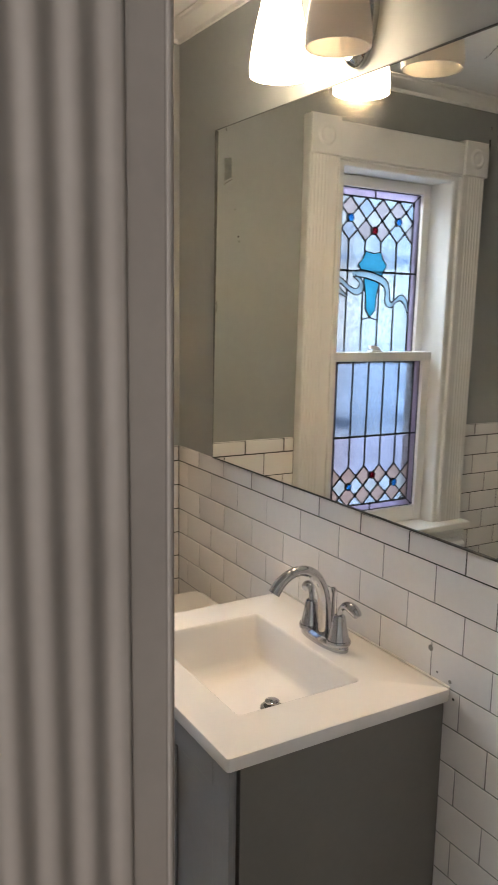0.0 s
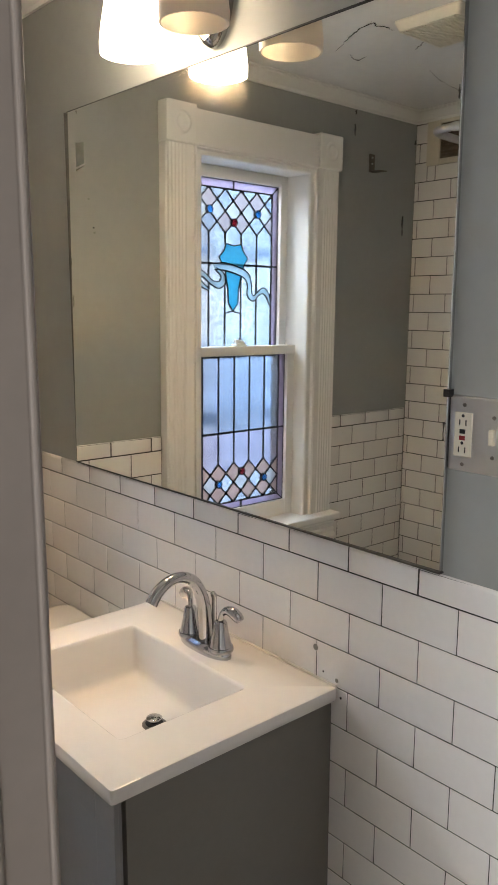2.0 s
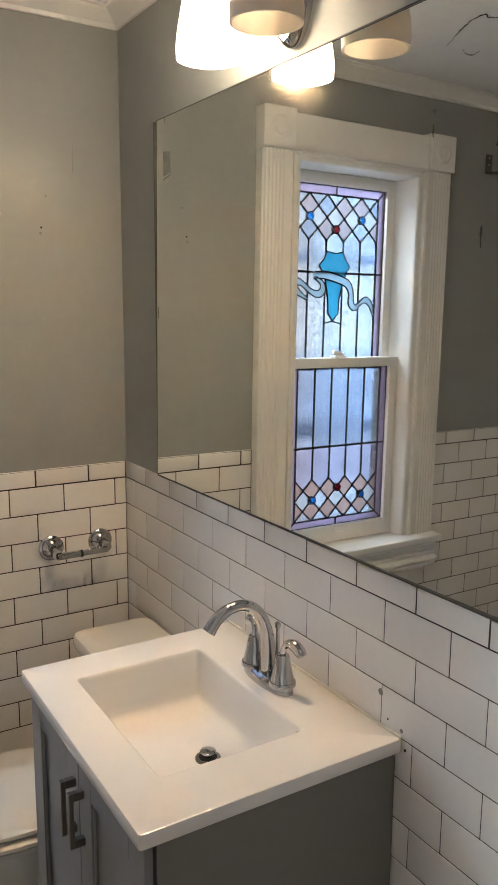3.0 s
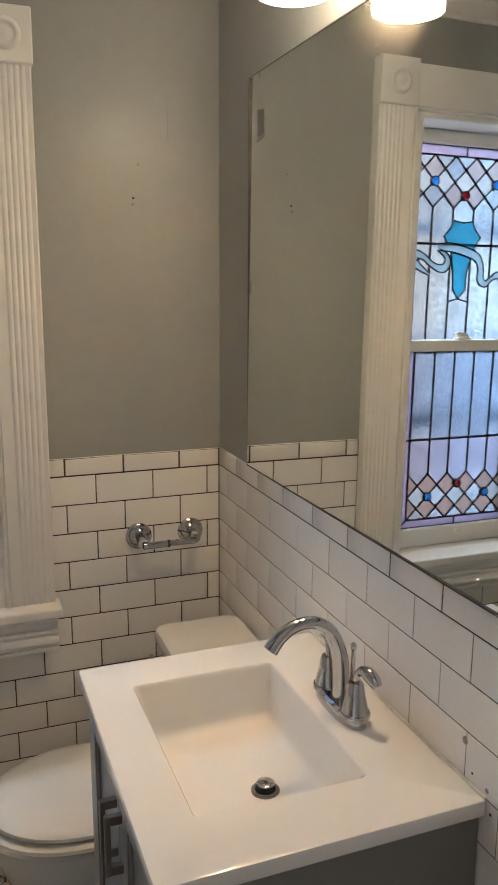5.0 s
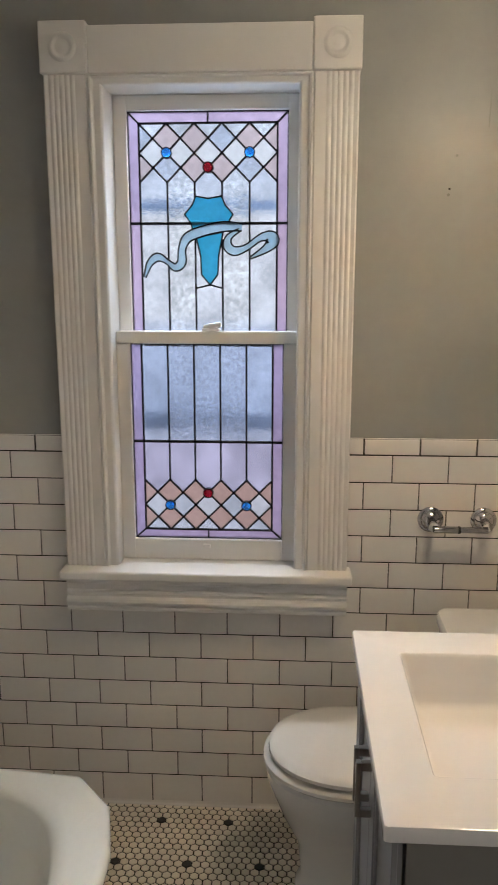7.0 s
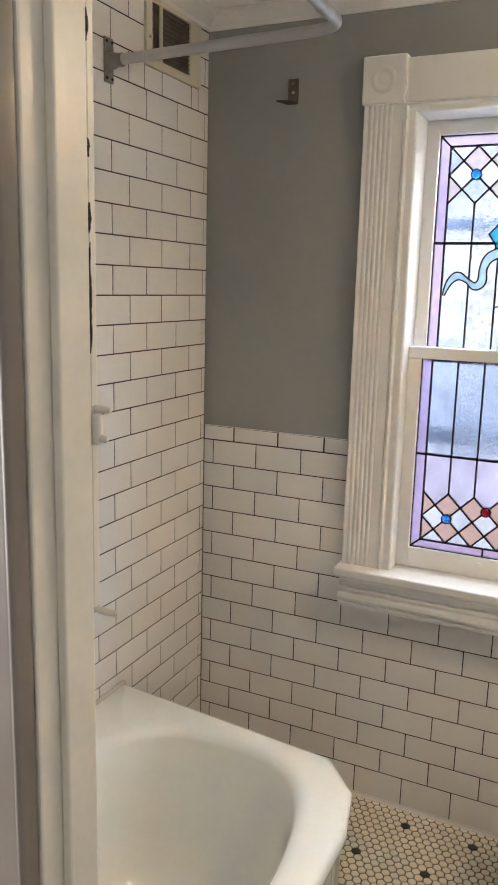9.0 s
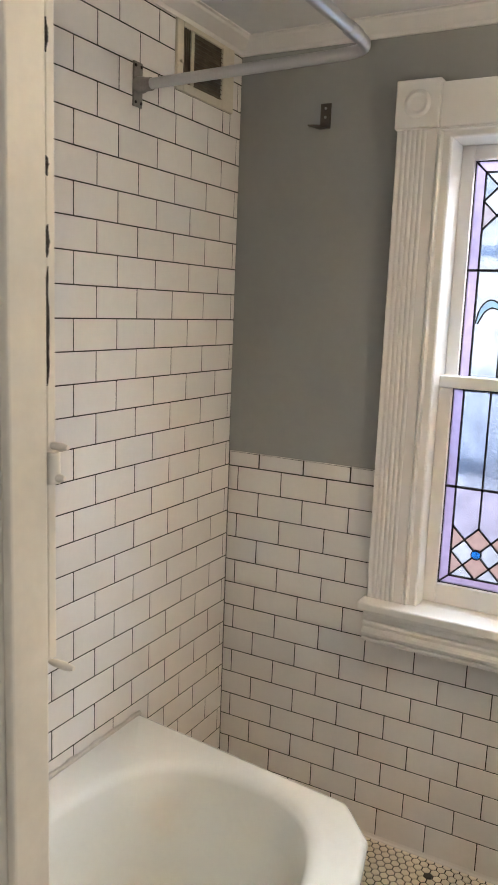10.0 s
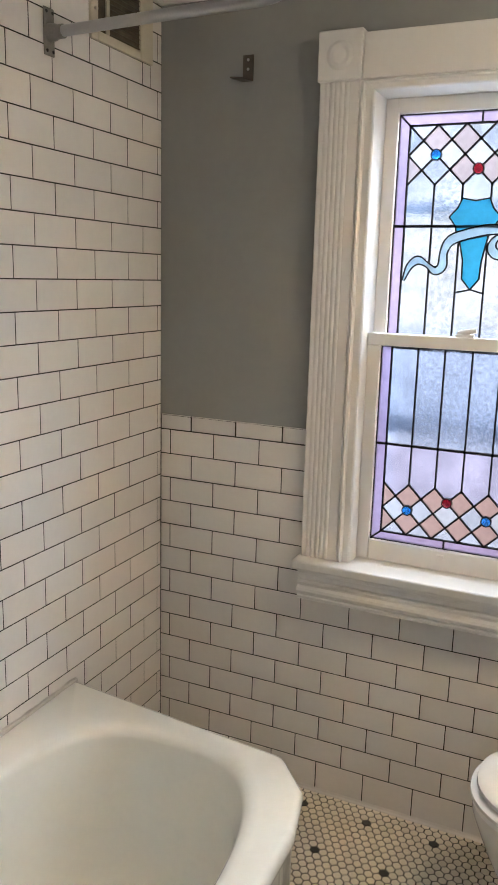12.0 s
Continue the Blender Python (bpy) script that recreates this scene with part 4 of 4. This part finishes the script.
part("tank", loft([rrect(-0.205, -0.012, TKY0 + 0.025, TKY1 - 0.025, 0.03, 0.37), rrect(-0.212, -0.010, TKY0 + 0.018, TKY1 - 0.018, 0.03, 0.42), rrect(-0.222, -0.008, TKY0 + 0.008, TKY1 - 0.008, 0.03, 0.70)]), M_CERAMIC, toi, "", True)
part("tank_lid", loft([rrect(-0.232, -0.006, TKY0, TKY1, 0.035, 0.7005), rrect(-0.236, -0.005, TKY0 - 0.003, TKY1 + 0.003, 0.037, 0.708), rrect(-0.236, -0.005, TKY0 - 0.003, TKY1 + 0.003, 0.037, 0.728), rrect(-0.232, -0.006, TKY0, TKY1, 0.035, 0.736), rrect(-0.215, -0.02, TKY0 + 0.015, TKY1 - 0.015, 0.03, 0.740)]), M_CERAMIC, toi, "", True)
lev = part("flush_lever", lathe([(0.013, 0.0), (0.013, -0.008), (0.008, -0.014)], (-0.2215, TKY1 - 0.055, 0.655), "x", 16), M_CHROME, toi, "", True)
part("lever_arm", tube([(-0.234, TKY1 - 0.055, 0.655), (-0.240, TKY1 - 0.03, 0.653), (-0.238, TKY1 + 0.005, 0.648)], [0.005, 0.006, 0.007], 10), M_CHROME, lev, "", True)

# ---- paper holder ----
tp = thing("paper_holder", "chrome toilet paper holder with spring bar", "paper holder", (-0.1600, 0, 0.933))
for x in (-0.2330, -0.0870):
    ro = part("rosette", lathe([(0.036, 0.0), (0.036, -0.005), (0.031, -0.010), (0.027, -0.011), (0.024, -0.016), (0.012, -0.022), (0.010, -0.03)], (x, 0.0, 0.936), "y", 28), M_CHROME, tp, "", True)
    part("post", tube([(x, -0.025, 0.936), (x, -0.058, 0.930)], [0.012, 0.014], 16), M_CHROME, ro, "", True)
part("bar_end", lathe([(0.0105, 0.0), (0.0105, 0.006)], (-0.1670, -0.058, 0.924), "x", 16), M_BLACK, tp)
part("bar", tube([(-0.2330, -0.058, 0.924), (-0.1630, -0.058, 0.924), (-0.1610, -0.058, 0.924), (-0.0870, -0.058, 0.924)], [0.010, 0.010, 0.0085, 0.0085], 16), M_CHROME, tp, "", True)

# ---- bathtub ----
tub = thing("bathtub", "white enamelled apron bathtub with a cut corner", "bathtub", (-1.37, -1.05, 0))
OUT = [(XL + 0.002, -0.467), (-1.098, -0.534), (-1.010, -0.634), (-0.978, -0.770), (-0.968, YB - 0.002), (XL + 0.002, YB - 0.002)]
CT = Vector((-1.375, -1.12))
NT = 300


def polar_poly(poly, a, round_k=0.0):
    d = Vector((math.cos(a), math.sin(a)))
    best = 9.0
    for (x0, y0), (x1, y1) in zip(poly, poly[1:] + poly[:1]):
        ex, ey = x1 - x0, y1 - y0
        det = d.x * ey - d.y * ex
        if abs(det) < 1e-9:
            continue
        s = ((x0 - CT.x) * ey - (y0 - CT.y) * ex) / det
        u = ((x0 - CT.x) * d.y - (y0 - CT.y) * d.x) / det
        if s > 0 and -1e-6 <= u <= 1 + 1e-6:
            best = min(best, s)
    return best


ANG = sorted(set([2 * math.pi * i / NT for i in range(NT)] + [math.atan2(y - CT.y, x - CT.x) % (2 * math.pi) for x, y in OUT]))
RO = [polar_poly(OUT, a) for a in ANG]
RO = [sum(RO[(i + k) % len(RO)] for k in range(-1, 2)) / 3 if math.cos(a) * RO[i] > -0.1 and math.sin(a) * RO[i] > -0.5 else RO[i] for i, a in enumerate(ANG)]


def tub_outer(inset, z):
    return [Vector((CT.x + (r - inset) * math.cos(a), CT.y + (r - inset) * math.sin(a), z)) for r, a in zip(RO, ANG)]


def tub_inner(hx, hy, z, p, cy=0.0):
    out = []
    for a in ANG:
        c, s = math.cos(a), math.sin(a)
        r = 1.0 / ((abs(c) / hx) ** p + (abs(s) / hy) ** p) ** (1 / p)
        out.append(Vector((CT.x + 0.012 + r * c, CT.y + cy + r * s, z)))
    return out


rings = [tub_outer(0.035, 0.001), tub_outer(0.035, 0.05), tub_outer(0.028, 0.055), tub_outer(0.024, 0.40), tub_outer(0.010, 0.425), tub_outer(0.002, 0.437), tub_outer(0.0, 0.448), tub_outer(0.002, 0.462), tub_outer(0.009, 0.470), tub_outer(0.022, 0.4735),
         tub_inner(0.330, 0.560, 0.471, 3.0), tub_inner(0.316, 0.545, 0.4685, 3.0), tub_inner(0.302, 0.531, 0.461, 3.0), tub_inner(0.293, 0.523, 0.448, 3.0), tub_inner(0.278, 0.505, 0.36, 3.1), tub_inner(0.258, 0.475, 0.22, 3.2), tub_inner(0.238, 0.445, 0.14, 3.2), tub_inner(0.205, 0.405, 0.10, 3.0), tub_inner(0.13, 0.29, 0.09, 2.6)]
part("tub_shell", loft(rings), M_ENAMEL, tub, "", True, 50)
caulk = [Vector((XL + 0.006, -0.470 - 1.29 * i / 40, 0.4735 + 0.0012 * math.sin(i * 1.7))) for i in range(41)]
part("caulk_bead", tube(caulk, [0.007 + 0.002 * math.sin(i * 2.3) for i in range(41)], 8), M_CAULK, tub, "grubby caulk bead", True)

# ---- curtain rod ----
rod = thing("shower_curtain_rod", "bent aluminium shower curtain rod on a wall flange", "curtain rod", (XL, -0.514, 2.141))
ROD = [(XL + 0.02, -0.514, 2.141), (-1.45, -0.514, 2.148), (-1.252, -0.514, 2.152), (-1.207, -0.517, 2.153), (-1.175, -0.530, 2.154), (-1.159, -0.56, 2.154), (-1.155, -0.605, 2.154), (-1.155, -0.74, 2.154)]
part("pole", tube(smooth_path(ROD, 5), 0.0125, 16), M_ALU, rod, "", True)
part("coupling", lathe([(0.0130, 0.0), (0.0145, 0.003), (0.0145, 0.05), (0.0130, 0.053)], (-1.155, -0.66, 2.154), "y", 16), M_ALU, rod, "", True)
part("pole", tube([(-1.155, -0.74, 2.154), (-1.155, YB, 2.154)], 0.0140, 16), M_ALU, rod, "", True)
fl = part("flange", box(XL, XL + 0.006, -0.532, -0.496, 2.091, 2.195, 0.0025), M_GALV, rod, "dull metal flange with screws")
part("collar", lathe([(0.020, 0.004), (0.019, 0.02), (0.0155, 0.03), (0.0155, 0.045)], (XL, -0.514, 2.141), "x", 20), M_GALV, fl, "", True)
for y in (-0.525, -0.503):
    for z in (2.101, 2.185):
        part("screw", lathe([(0.004, 0.006), (0.0035, 0.0078), (0.001, 0.0085)], (XL, y, z), "x", 10), M_BLACK, fl)

brk = thing("rod_bracket", "small dull metal angle bracket screwed to wall", "bracket", (-1.487, 0, 2.16))
bp = part("back_leaf", box(-1.503, -1.471, -0.001, 0.0028, 2.128, 2.195, 0.0012), M_BRACKET, brk)
part("shelf_leaf", loft([[Vector((-1.503, 0.0, z)), Vector((-1.471, 0.0, z)), Vector((-1.485, -0.040, z)), Vector((-1.517, -0.052, z))] for z in (2.126, 2.130)]), M_BRACKET, brk)
for z in (2.182, 2.158):
    part("screw", lathe([(0.0042, -0.001), (0.0036, -0.0028), (0.001, -0.0034)], (-1.487, 0, z), "y", 10), M_STEEL, bp)

# ---- vent on the tub wall ----
vent = thing("wall_vent", "cream painted wall vent register with dark louvres", "vent", (XL, -0.2, 2.27))
VY0_, VY1_, VZ0_, VZ1_ = -0.352, -0.060, 2.174, 2.347
part("backing", box(XL - 0.0025, XL + 0.0015, VY0_ + 0.01, VY1_ - 0.01, VZ0_ + 0.01, VZ1_ - 0.01), M_VENTDARK, vent)
bm = bmesh.new()
o0, o1 = -0.322, -0.124
box(XL - 0.002, XL + 0.008, VY0_, o0, VZ0_, VZ1_, 0.003, 2, bm)
box(XL - 0.002, XL + 0.008, o1, VY1_, VZ0_, VZ1_, 0.003, 2, bm)
box(XL - 0.002, XL + 0.0078, o0, o1, VZ0_, 2.197, 0.002, 2, bm)
box(XL - 0.002, XL + 0.0078, o0, o1, 2.334, VZ1_, 0.002, 2, bm)
box(XL - 0.002, XL + 0.0070, -0.284, -0.270, 2.197, 2.334, 0.002, 2, bm)
part("frame", bm, M_VENT, vent)
for i in range(11):
    z = 2.204 + i * 0.0120
    part("slat", loft([[Vector((XL + 0.001, y, z)), Vector((XL + 0.006, y, z - 0.005)), Vector((XL + 0.007, y, z - 0.004)), Vector((XL + 0.002, y, z + 0.001))] for y in (-0.269, o1 - 0.001)]), M_VENTDARK, vent, "dusty brown slat")
for i in range(4):
    y = -0.319 + i * 0.009
    part("slat", box(XL + 0.001, XL + 0.006, y, y + 0.003, 2.198, 2.333), M_VENTDARK, vent, "dusty brown slat")
part("knob", lathe([(0.004, 0.007), (0.005, 0.014), (0.001, 0.016)], (XL, -0.336, 2.245), "x", 12), M_VENT, vent, "", True)

# ---- ceiling fan cover and cracks ----
fan = thing("ceiling_fan_cover", "yellowed ribbed plastic exhaust fan cover on ceiling", "vent", (-0.96, -0.71, ZC))
rings = [rrect(-1.07, -0.85, -0.82, -0.60, 0.01, ZC - 0.0005), rrect(-1.07, -0.85, -0.82, -0.60, 0.01, ZC - 0.006), rrect(-1.06, -0.86, -0.81, -0.61, 0.01, ZC - 0.028)]
part("cover", loft(rings), M_FAN, fan)
for i in range(15):
    y = -0.802 + i * 0.0128
    part("slat", box(-1.05, -0.87, y, y + 0.005, ZC - 0.0315, ZC - 0.0278), M_FAN, fan)
crk = thing("ceiling_cracks", "dark hairline plaster cracks and peeling paint curls", "crack", (-0.9, -0.5, ZC), "", "stuff")
rnd = random.Random(3)
for line, w in (([(-0.917, -0.319), (-0.88, -0.388), (-0.843, -0.455), (-0.82, -0.51), (-0.816, -0.555), (-0.84, -0.548), (-0.862, -0.558), (-0.903, -0.558)], 0.0015),
                ([(-0.981, -0.324), (-1.014, -0.304), (-1.040, -0.305), (-1.036, -0.325), (-1.031, -0.346)], 0.0011), ([(-1.031, -0.579), (-1.06, -0.54), (-1.097, -0.493)], 0.0011),
                ([(-1.30, -0.40), (-1.40, -0.36), (-1.55, -0.33), (-1.66, -0.30)], 0.0008)):
    c = smooth_path([(x, y, ZC - 0.001) for x, y in line], 5)
    c = [p + Vector((rnd.uniform(-0.003, 0.003), rnd.uniform(-0.003, 0.003), 0)) for p in c]
    part("crack", tube(c, [w * rnd.uniform(0.4, 1.3) * (0.35 + math.sin(math.pi * i / (len(c) - 1))) for i in range(len(c))], 6), M_CRACK, crk)

# ---- tiles ----
TILE_MESH = {}


def tile_mesh(w, h, t, mat, b=0.0016, round_top=False):
    key = (round(w, 4), round(h, 4), t, mat.name, round_top)
    if key not in TILE_MESH:
        bm = bmesh.new()
        def ring(ix, z, top=0.0):
            return [Vector((-w / 2 + ix, -h / 2 + ix, z)), Vector((w / 2 - ix, -h / 2 + ix, z)), Vector((w / 2 - ix, h / 2 - ix - top, z)), Vector((-w / 2 + ix, h / 2 - ix - top, z))]
        rings = [ring(0, 0), ring(0, t - b * 0.45), ring(b * 0.4, t - b * 0.12), ring(b, t)]
        if round_top:
            rings = [ring(0, 0), ring(0, t * 0.35), ring(0.0006, t * 0.7, 0.0016), ring(b * 0.7, t * 0.93, 0.004), ring(b, t, 0.007)]
        loft(rings, False, True, True, bm)
        for f in bm.faces:
            f.smooth = True
        me = bpy.data.meshes.new("tile")
        bm.to_mesh(me)
        bm.free()
        me.materials.append(mat)
        TILE_MESH[key] = me
    return TILE_MESH[key]


GAP = 0.0031
rt = random.Random(11)


def put_tile(wall, s0, s1, z0, z1, to_world, rot, round_top=False):
    if s1 - s0 < 0.012:
        return
    gap = 0.0018 if wall is wall_mirror else GAP
    ob = new("tile", tile_mesh(s1 - s0 - gap, z1 - z0 - gap, 0.0048, M_TILE, round_top=round_top))
    ob.matrix_basis = Matrix.Translation(to_world((s0 + s1) / 2, (z0 + z1) / 2)) @ rot @ pose(0, 0, 0, rt.uniform(-0.25, 0.25), rt.uniform(-0.25, 0.25), rt.uniform(-0.12, 0.12))
    ob.parent = wall


def tile_wall(wall, s_min, s_max, phase_even, phase_odd, phase_base, phase_cap, to_world, rot, rows, holes, cap, tw=TW, th=TH, zb=ZB):
    """Courses of tile along s from s_min to s_max; holes: (s0, s1, z0, z1) left free."""
    courses = [(0.0, zb, phase_base, False)]
    courses += [(zb + k * th, zb + (k + 1) * th, phase_even if k % 2 == 0 else phase_odd, False) for k in range(rows)]
    if cap:
        courses.append((ZT, ZW, phase_cap, True))
    for z0, z1, ph, rtop in courses:
        z1 = min(z1, ZC - 0.03)
        if z1 - z0 < 0.01:
            continue
        spans = [(s_min, s_max)]
        for h0, h1, hz0, hz1 in holes:
            if z1 > hz0 + 0.003 and z0 < hz1 - 0.003:
                if z0 < hz0 - 0.012:
                    # tiles cut to the hole's lower edge
                    k = math.floor((h0 - ph) / tw)
                    while ph + k * tw < h1:
                        put_tile(wall, max(h0, ph + k * tw), min(h1, ph + (k + 1) * tw), z0, hz0, to_world, rot)
                        k += 1
                nxt = []
                for a, b in spans:
                    if h0 > a:
                        nxt.append((a, min(b, h0)))
                    if h1 < b:
                        nxt.append((max(a, h1), b))
                spans = [q for q in nxt if q[1] > q[0]]
        for a, b in spans:
            k = math.floor((a - ph) / tw)
            while ph + k * tw < b:
                put_tile(wall, max(a, ph + k * tw), min(b, ph + (k + 1) * tw), z0, z1, to_world, rot, rtop)
                k += 1


def grout_panel(wall, bm):
    part("grout", bm, M_GROUT, wall, "recessed dark grout")


BACK = 0.0048
R_NORTH = Matrix(((1, 0, 0, 0), (0, 0, -1, 0), (0, 1, 0, 0), (0, 0, 0, 1)))
R_EAST = Matrix(((0, 0, -1, 0), (-1, 0, 0, 0), (0, 1, 0, 0), (0, 0, 0, 1)))
R_WEST = Matrix(((0, 0, 1, 0), (1, 0, 0, 0), (0, 1, 0, 0), (0, 0, 0, 1)))
tile_wall(wall_window, XL, 0.0, -0.0355, -0.1135, -0.732, -0.115, lambda s, z: Vector((s, BACK, z)), R_NORTH, 13,
          [(BX0 + 0.004, BX1 - 0.004, 0.775, 3.0), (-1.258, -0.464, 0.666, 0.776)], True)
tile_wall(wall_mirror, YB, 0.0, -1.304, -1.2295, -1.304, -1.224, lambda s, z: Vector((BACK, s, z)), R_EAST, 13, [], True, 0.1552)
tile_wall(wall_tub, YB, 0.0, -0.1025, -0.0215, -0.1025, 0, lambda s, z: Vector((XL - BACK, s, z)), R_WEST, 30, [(-0.350, -0.062, 2.175, 3.0)], False, 0.1595, 0.0765, 0.1255)
bm = bmesh.new()
box(XL, BX0 + 0.02, 0.0010, 0.0035, 0, ZW - 0.004, bm=bm)
box(BX1 - 0.02, 0, 0.0010, 0.0035, 0, ZW - 0.004, bm=bm)
box(BX0 + 0.02, BX1 - 0.02, 0.0010, 0.0035, 0, 0.70, bm=bm)
grout_panel(wall_window, bm)
grout_panel(wall_mirror, box(0.0010, 0.0035, YB, 0, 0, ZW - 0.004))
COVE = [(-0.003, 0.0), (0.008, 0.0), (0.0075, 0.0015), (0.004, 0.003), (0.0018, 0.006), (0.0006, 0.012), (-0.003, 0.012)]
for wall, st, en, out in ((wall_window, (XL, 0, 0), (0, 0, 0), (0, -1, 0)), (wall_mirror, (0, 0, 0), (0, YB, 0), (-1, 0, 0))):
    part("cove_foot", sweep_profile(COVE, st, en, out, (0, 0, 1)), M_TILE, wall, "curved foot of the base tile", True, 60)
grout_panel(wall_tub, box(XL - 0.0035, XL - 0.0009, YB, 0, 0, ZC - 0.03))

# ---- hexagon floor ----
PX = 0.02525
PYH = PX * math.sqrt(3) / 2
R_HEX = (PX - 0.0038) / math.sqrt(3)


def hex_rings(cx, cy, r):
    def ring(q, z):
        return [Vector((cx + q * math.sin(radians(60 * i)), cy + q * math.cos(radians(60 * i)), z)) for i in range(6)]
    return [ring(r, -0.0022), ring(r, -0.0005), ring(r - 0.0009, 0.0)]


hex_me = {}
for m in (M_HEX, M_HEXB):
    bm = loft(hex_rings(0, 0, R_HEX), False, True)
    me = bpy.data.meshes.new("hexagon_tile")
    bm.to_mesh(me)
    bm.free()
    me.materials.append(m)
    hex_me[m.name] = me
rest = {M_HEX_REST.name: ([], []), M_HEXB.name: ([], [])}
HX, HY = -0.799, -0.074
for j in range(-4, 78):
    y = HY - j * PYH
    if y > -0.008 or y < YH + 0.01:
        continue
    for i in range(-42, 36):
        x = HX + (i + 0.5 * (j % 2)) * PX
        if x < XL + 0.008 or x > -0.008:
            continue
        black = j % 8 == 0 and (i - (4 if (j // 8) % 2 else 0)) % 8 == 0
        if -1.02 < x < -0.55 and y > -0.30:
            ob = new("hexagon_tile", hex_me[M_HEXB.name if black else M_HEX.name])
            ob.location = (x, y, rt.uniform(-0.0003, 0.0003))
            ob.parent = floor_ob
        else:
            vs, fs = rest[M_HEXB.name if black else M_HEX_REST.name]
            n = len(vs)
            a, b, c = hex_rings(x, y, R_HEX)
            vs += a + b + c
            for p in (0, 6):
                fs += [(n + p + q, n + p + (q + 1) % 6, n + p + 6 + (q + 1) % 6, n + p + 6 + q) for q in range(6)]
            fs.append(tuple(n + 12 + q for q in range(6)))
for m in (M_HEX_REST, M_HEXB):
    vs, fs = rest[m.name]
    me = bpy.data.meshes.new("hexagon_tiles")
    me.from_pydata([tuple(v) for v in vs], [], fs)
    me.materials.append(m)
    ob = new("hexagon_tiles", me)
    ob.parent = floor_ob
    ob["kind"] = "stuff"

# ---- marks on the walls ----
for x, z, r, m in ((-0.2251, 1.8209, 0.0030, M_CRACK), (-0.2100, 1.9024, 0.0034, M_RESIDUE), (-0.2275, 1.806, 0.0040, M_RESIDUE)):
    part("nail_hole", lathe([(r, 0.0031), (r * 0.9, 0.0022), (r * 0.3, 0.0019)], (x, 0, z), "y", 10), m, wall_window, "small nail hole")
part("scratch", tube(smooth_path([(-0.1324, 0.0031, 2.0617), (-0.1330, 0.0031, 2.030), (-0.1336, 0.0031, 2.000), (-0.1341, 0.0031, 1.9697)], 4), [0.0003 + 0.0005 * i / 12 for i in range(13)], 6), M_RESIDUE, wall_window, "hairline scratch in the paint")
for y, z, r, m in ((-1.147, 0.945, 0.007, M_GALV), (-1.168, 0.903, 0.0022, M_CRACK), (-1.203, 0.897, 0.0045, M_GALV), (-1.214, 0.866, 0.003, M_CRACK)):
    part("tile_stain", lathe([(r, 0.001), (r * 0.9, -0.0006), (r * 0.2, -0.0008)], (0, y, z), "x", 12), m, wall_mirror, "grey mark on the tile")
part("caulk", tube([(-0.003, -1.205, 0.8865), (-0.003, -0.614, 0.8865)], 0.0028, 8), M_CAULK, wall_mirror, "caulk line behind the sink", True)
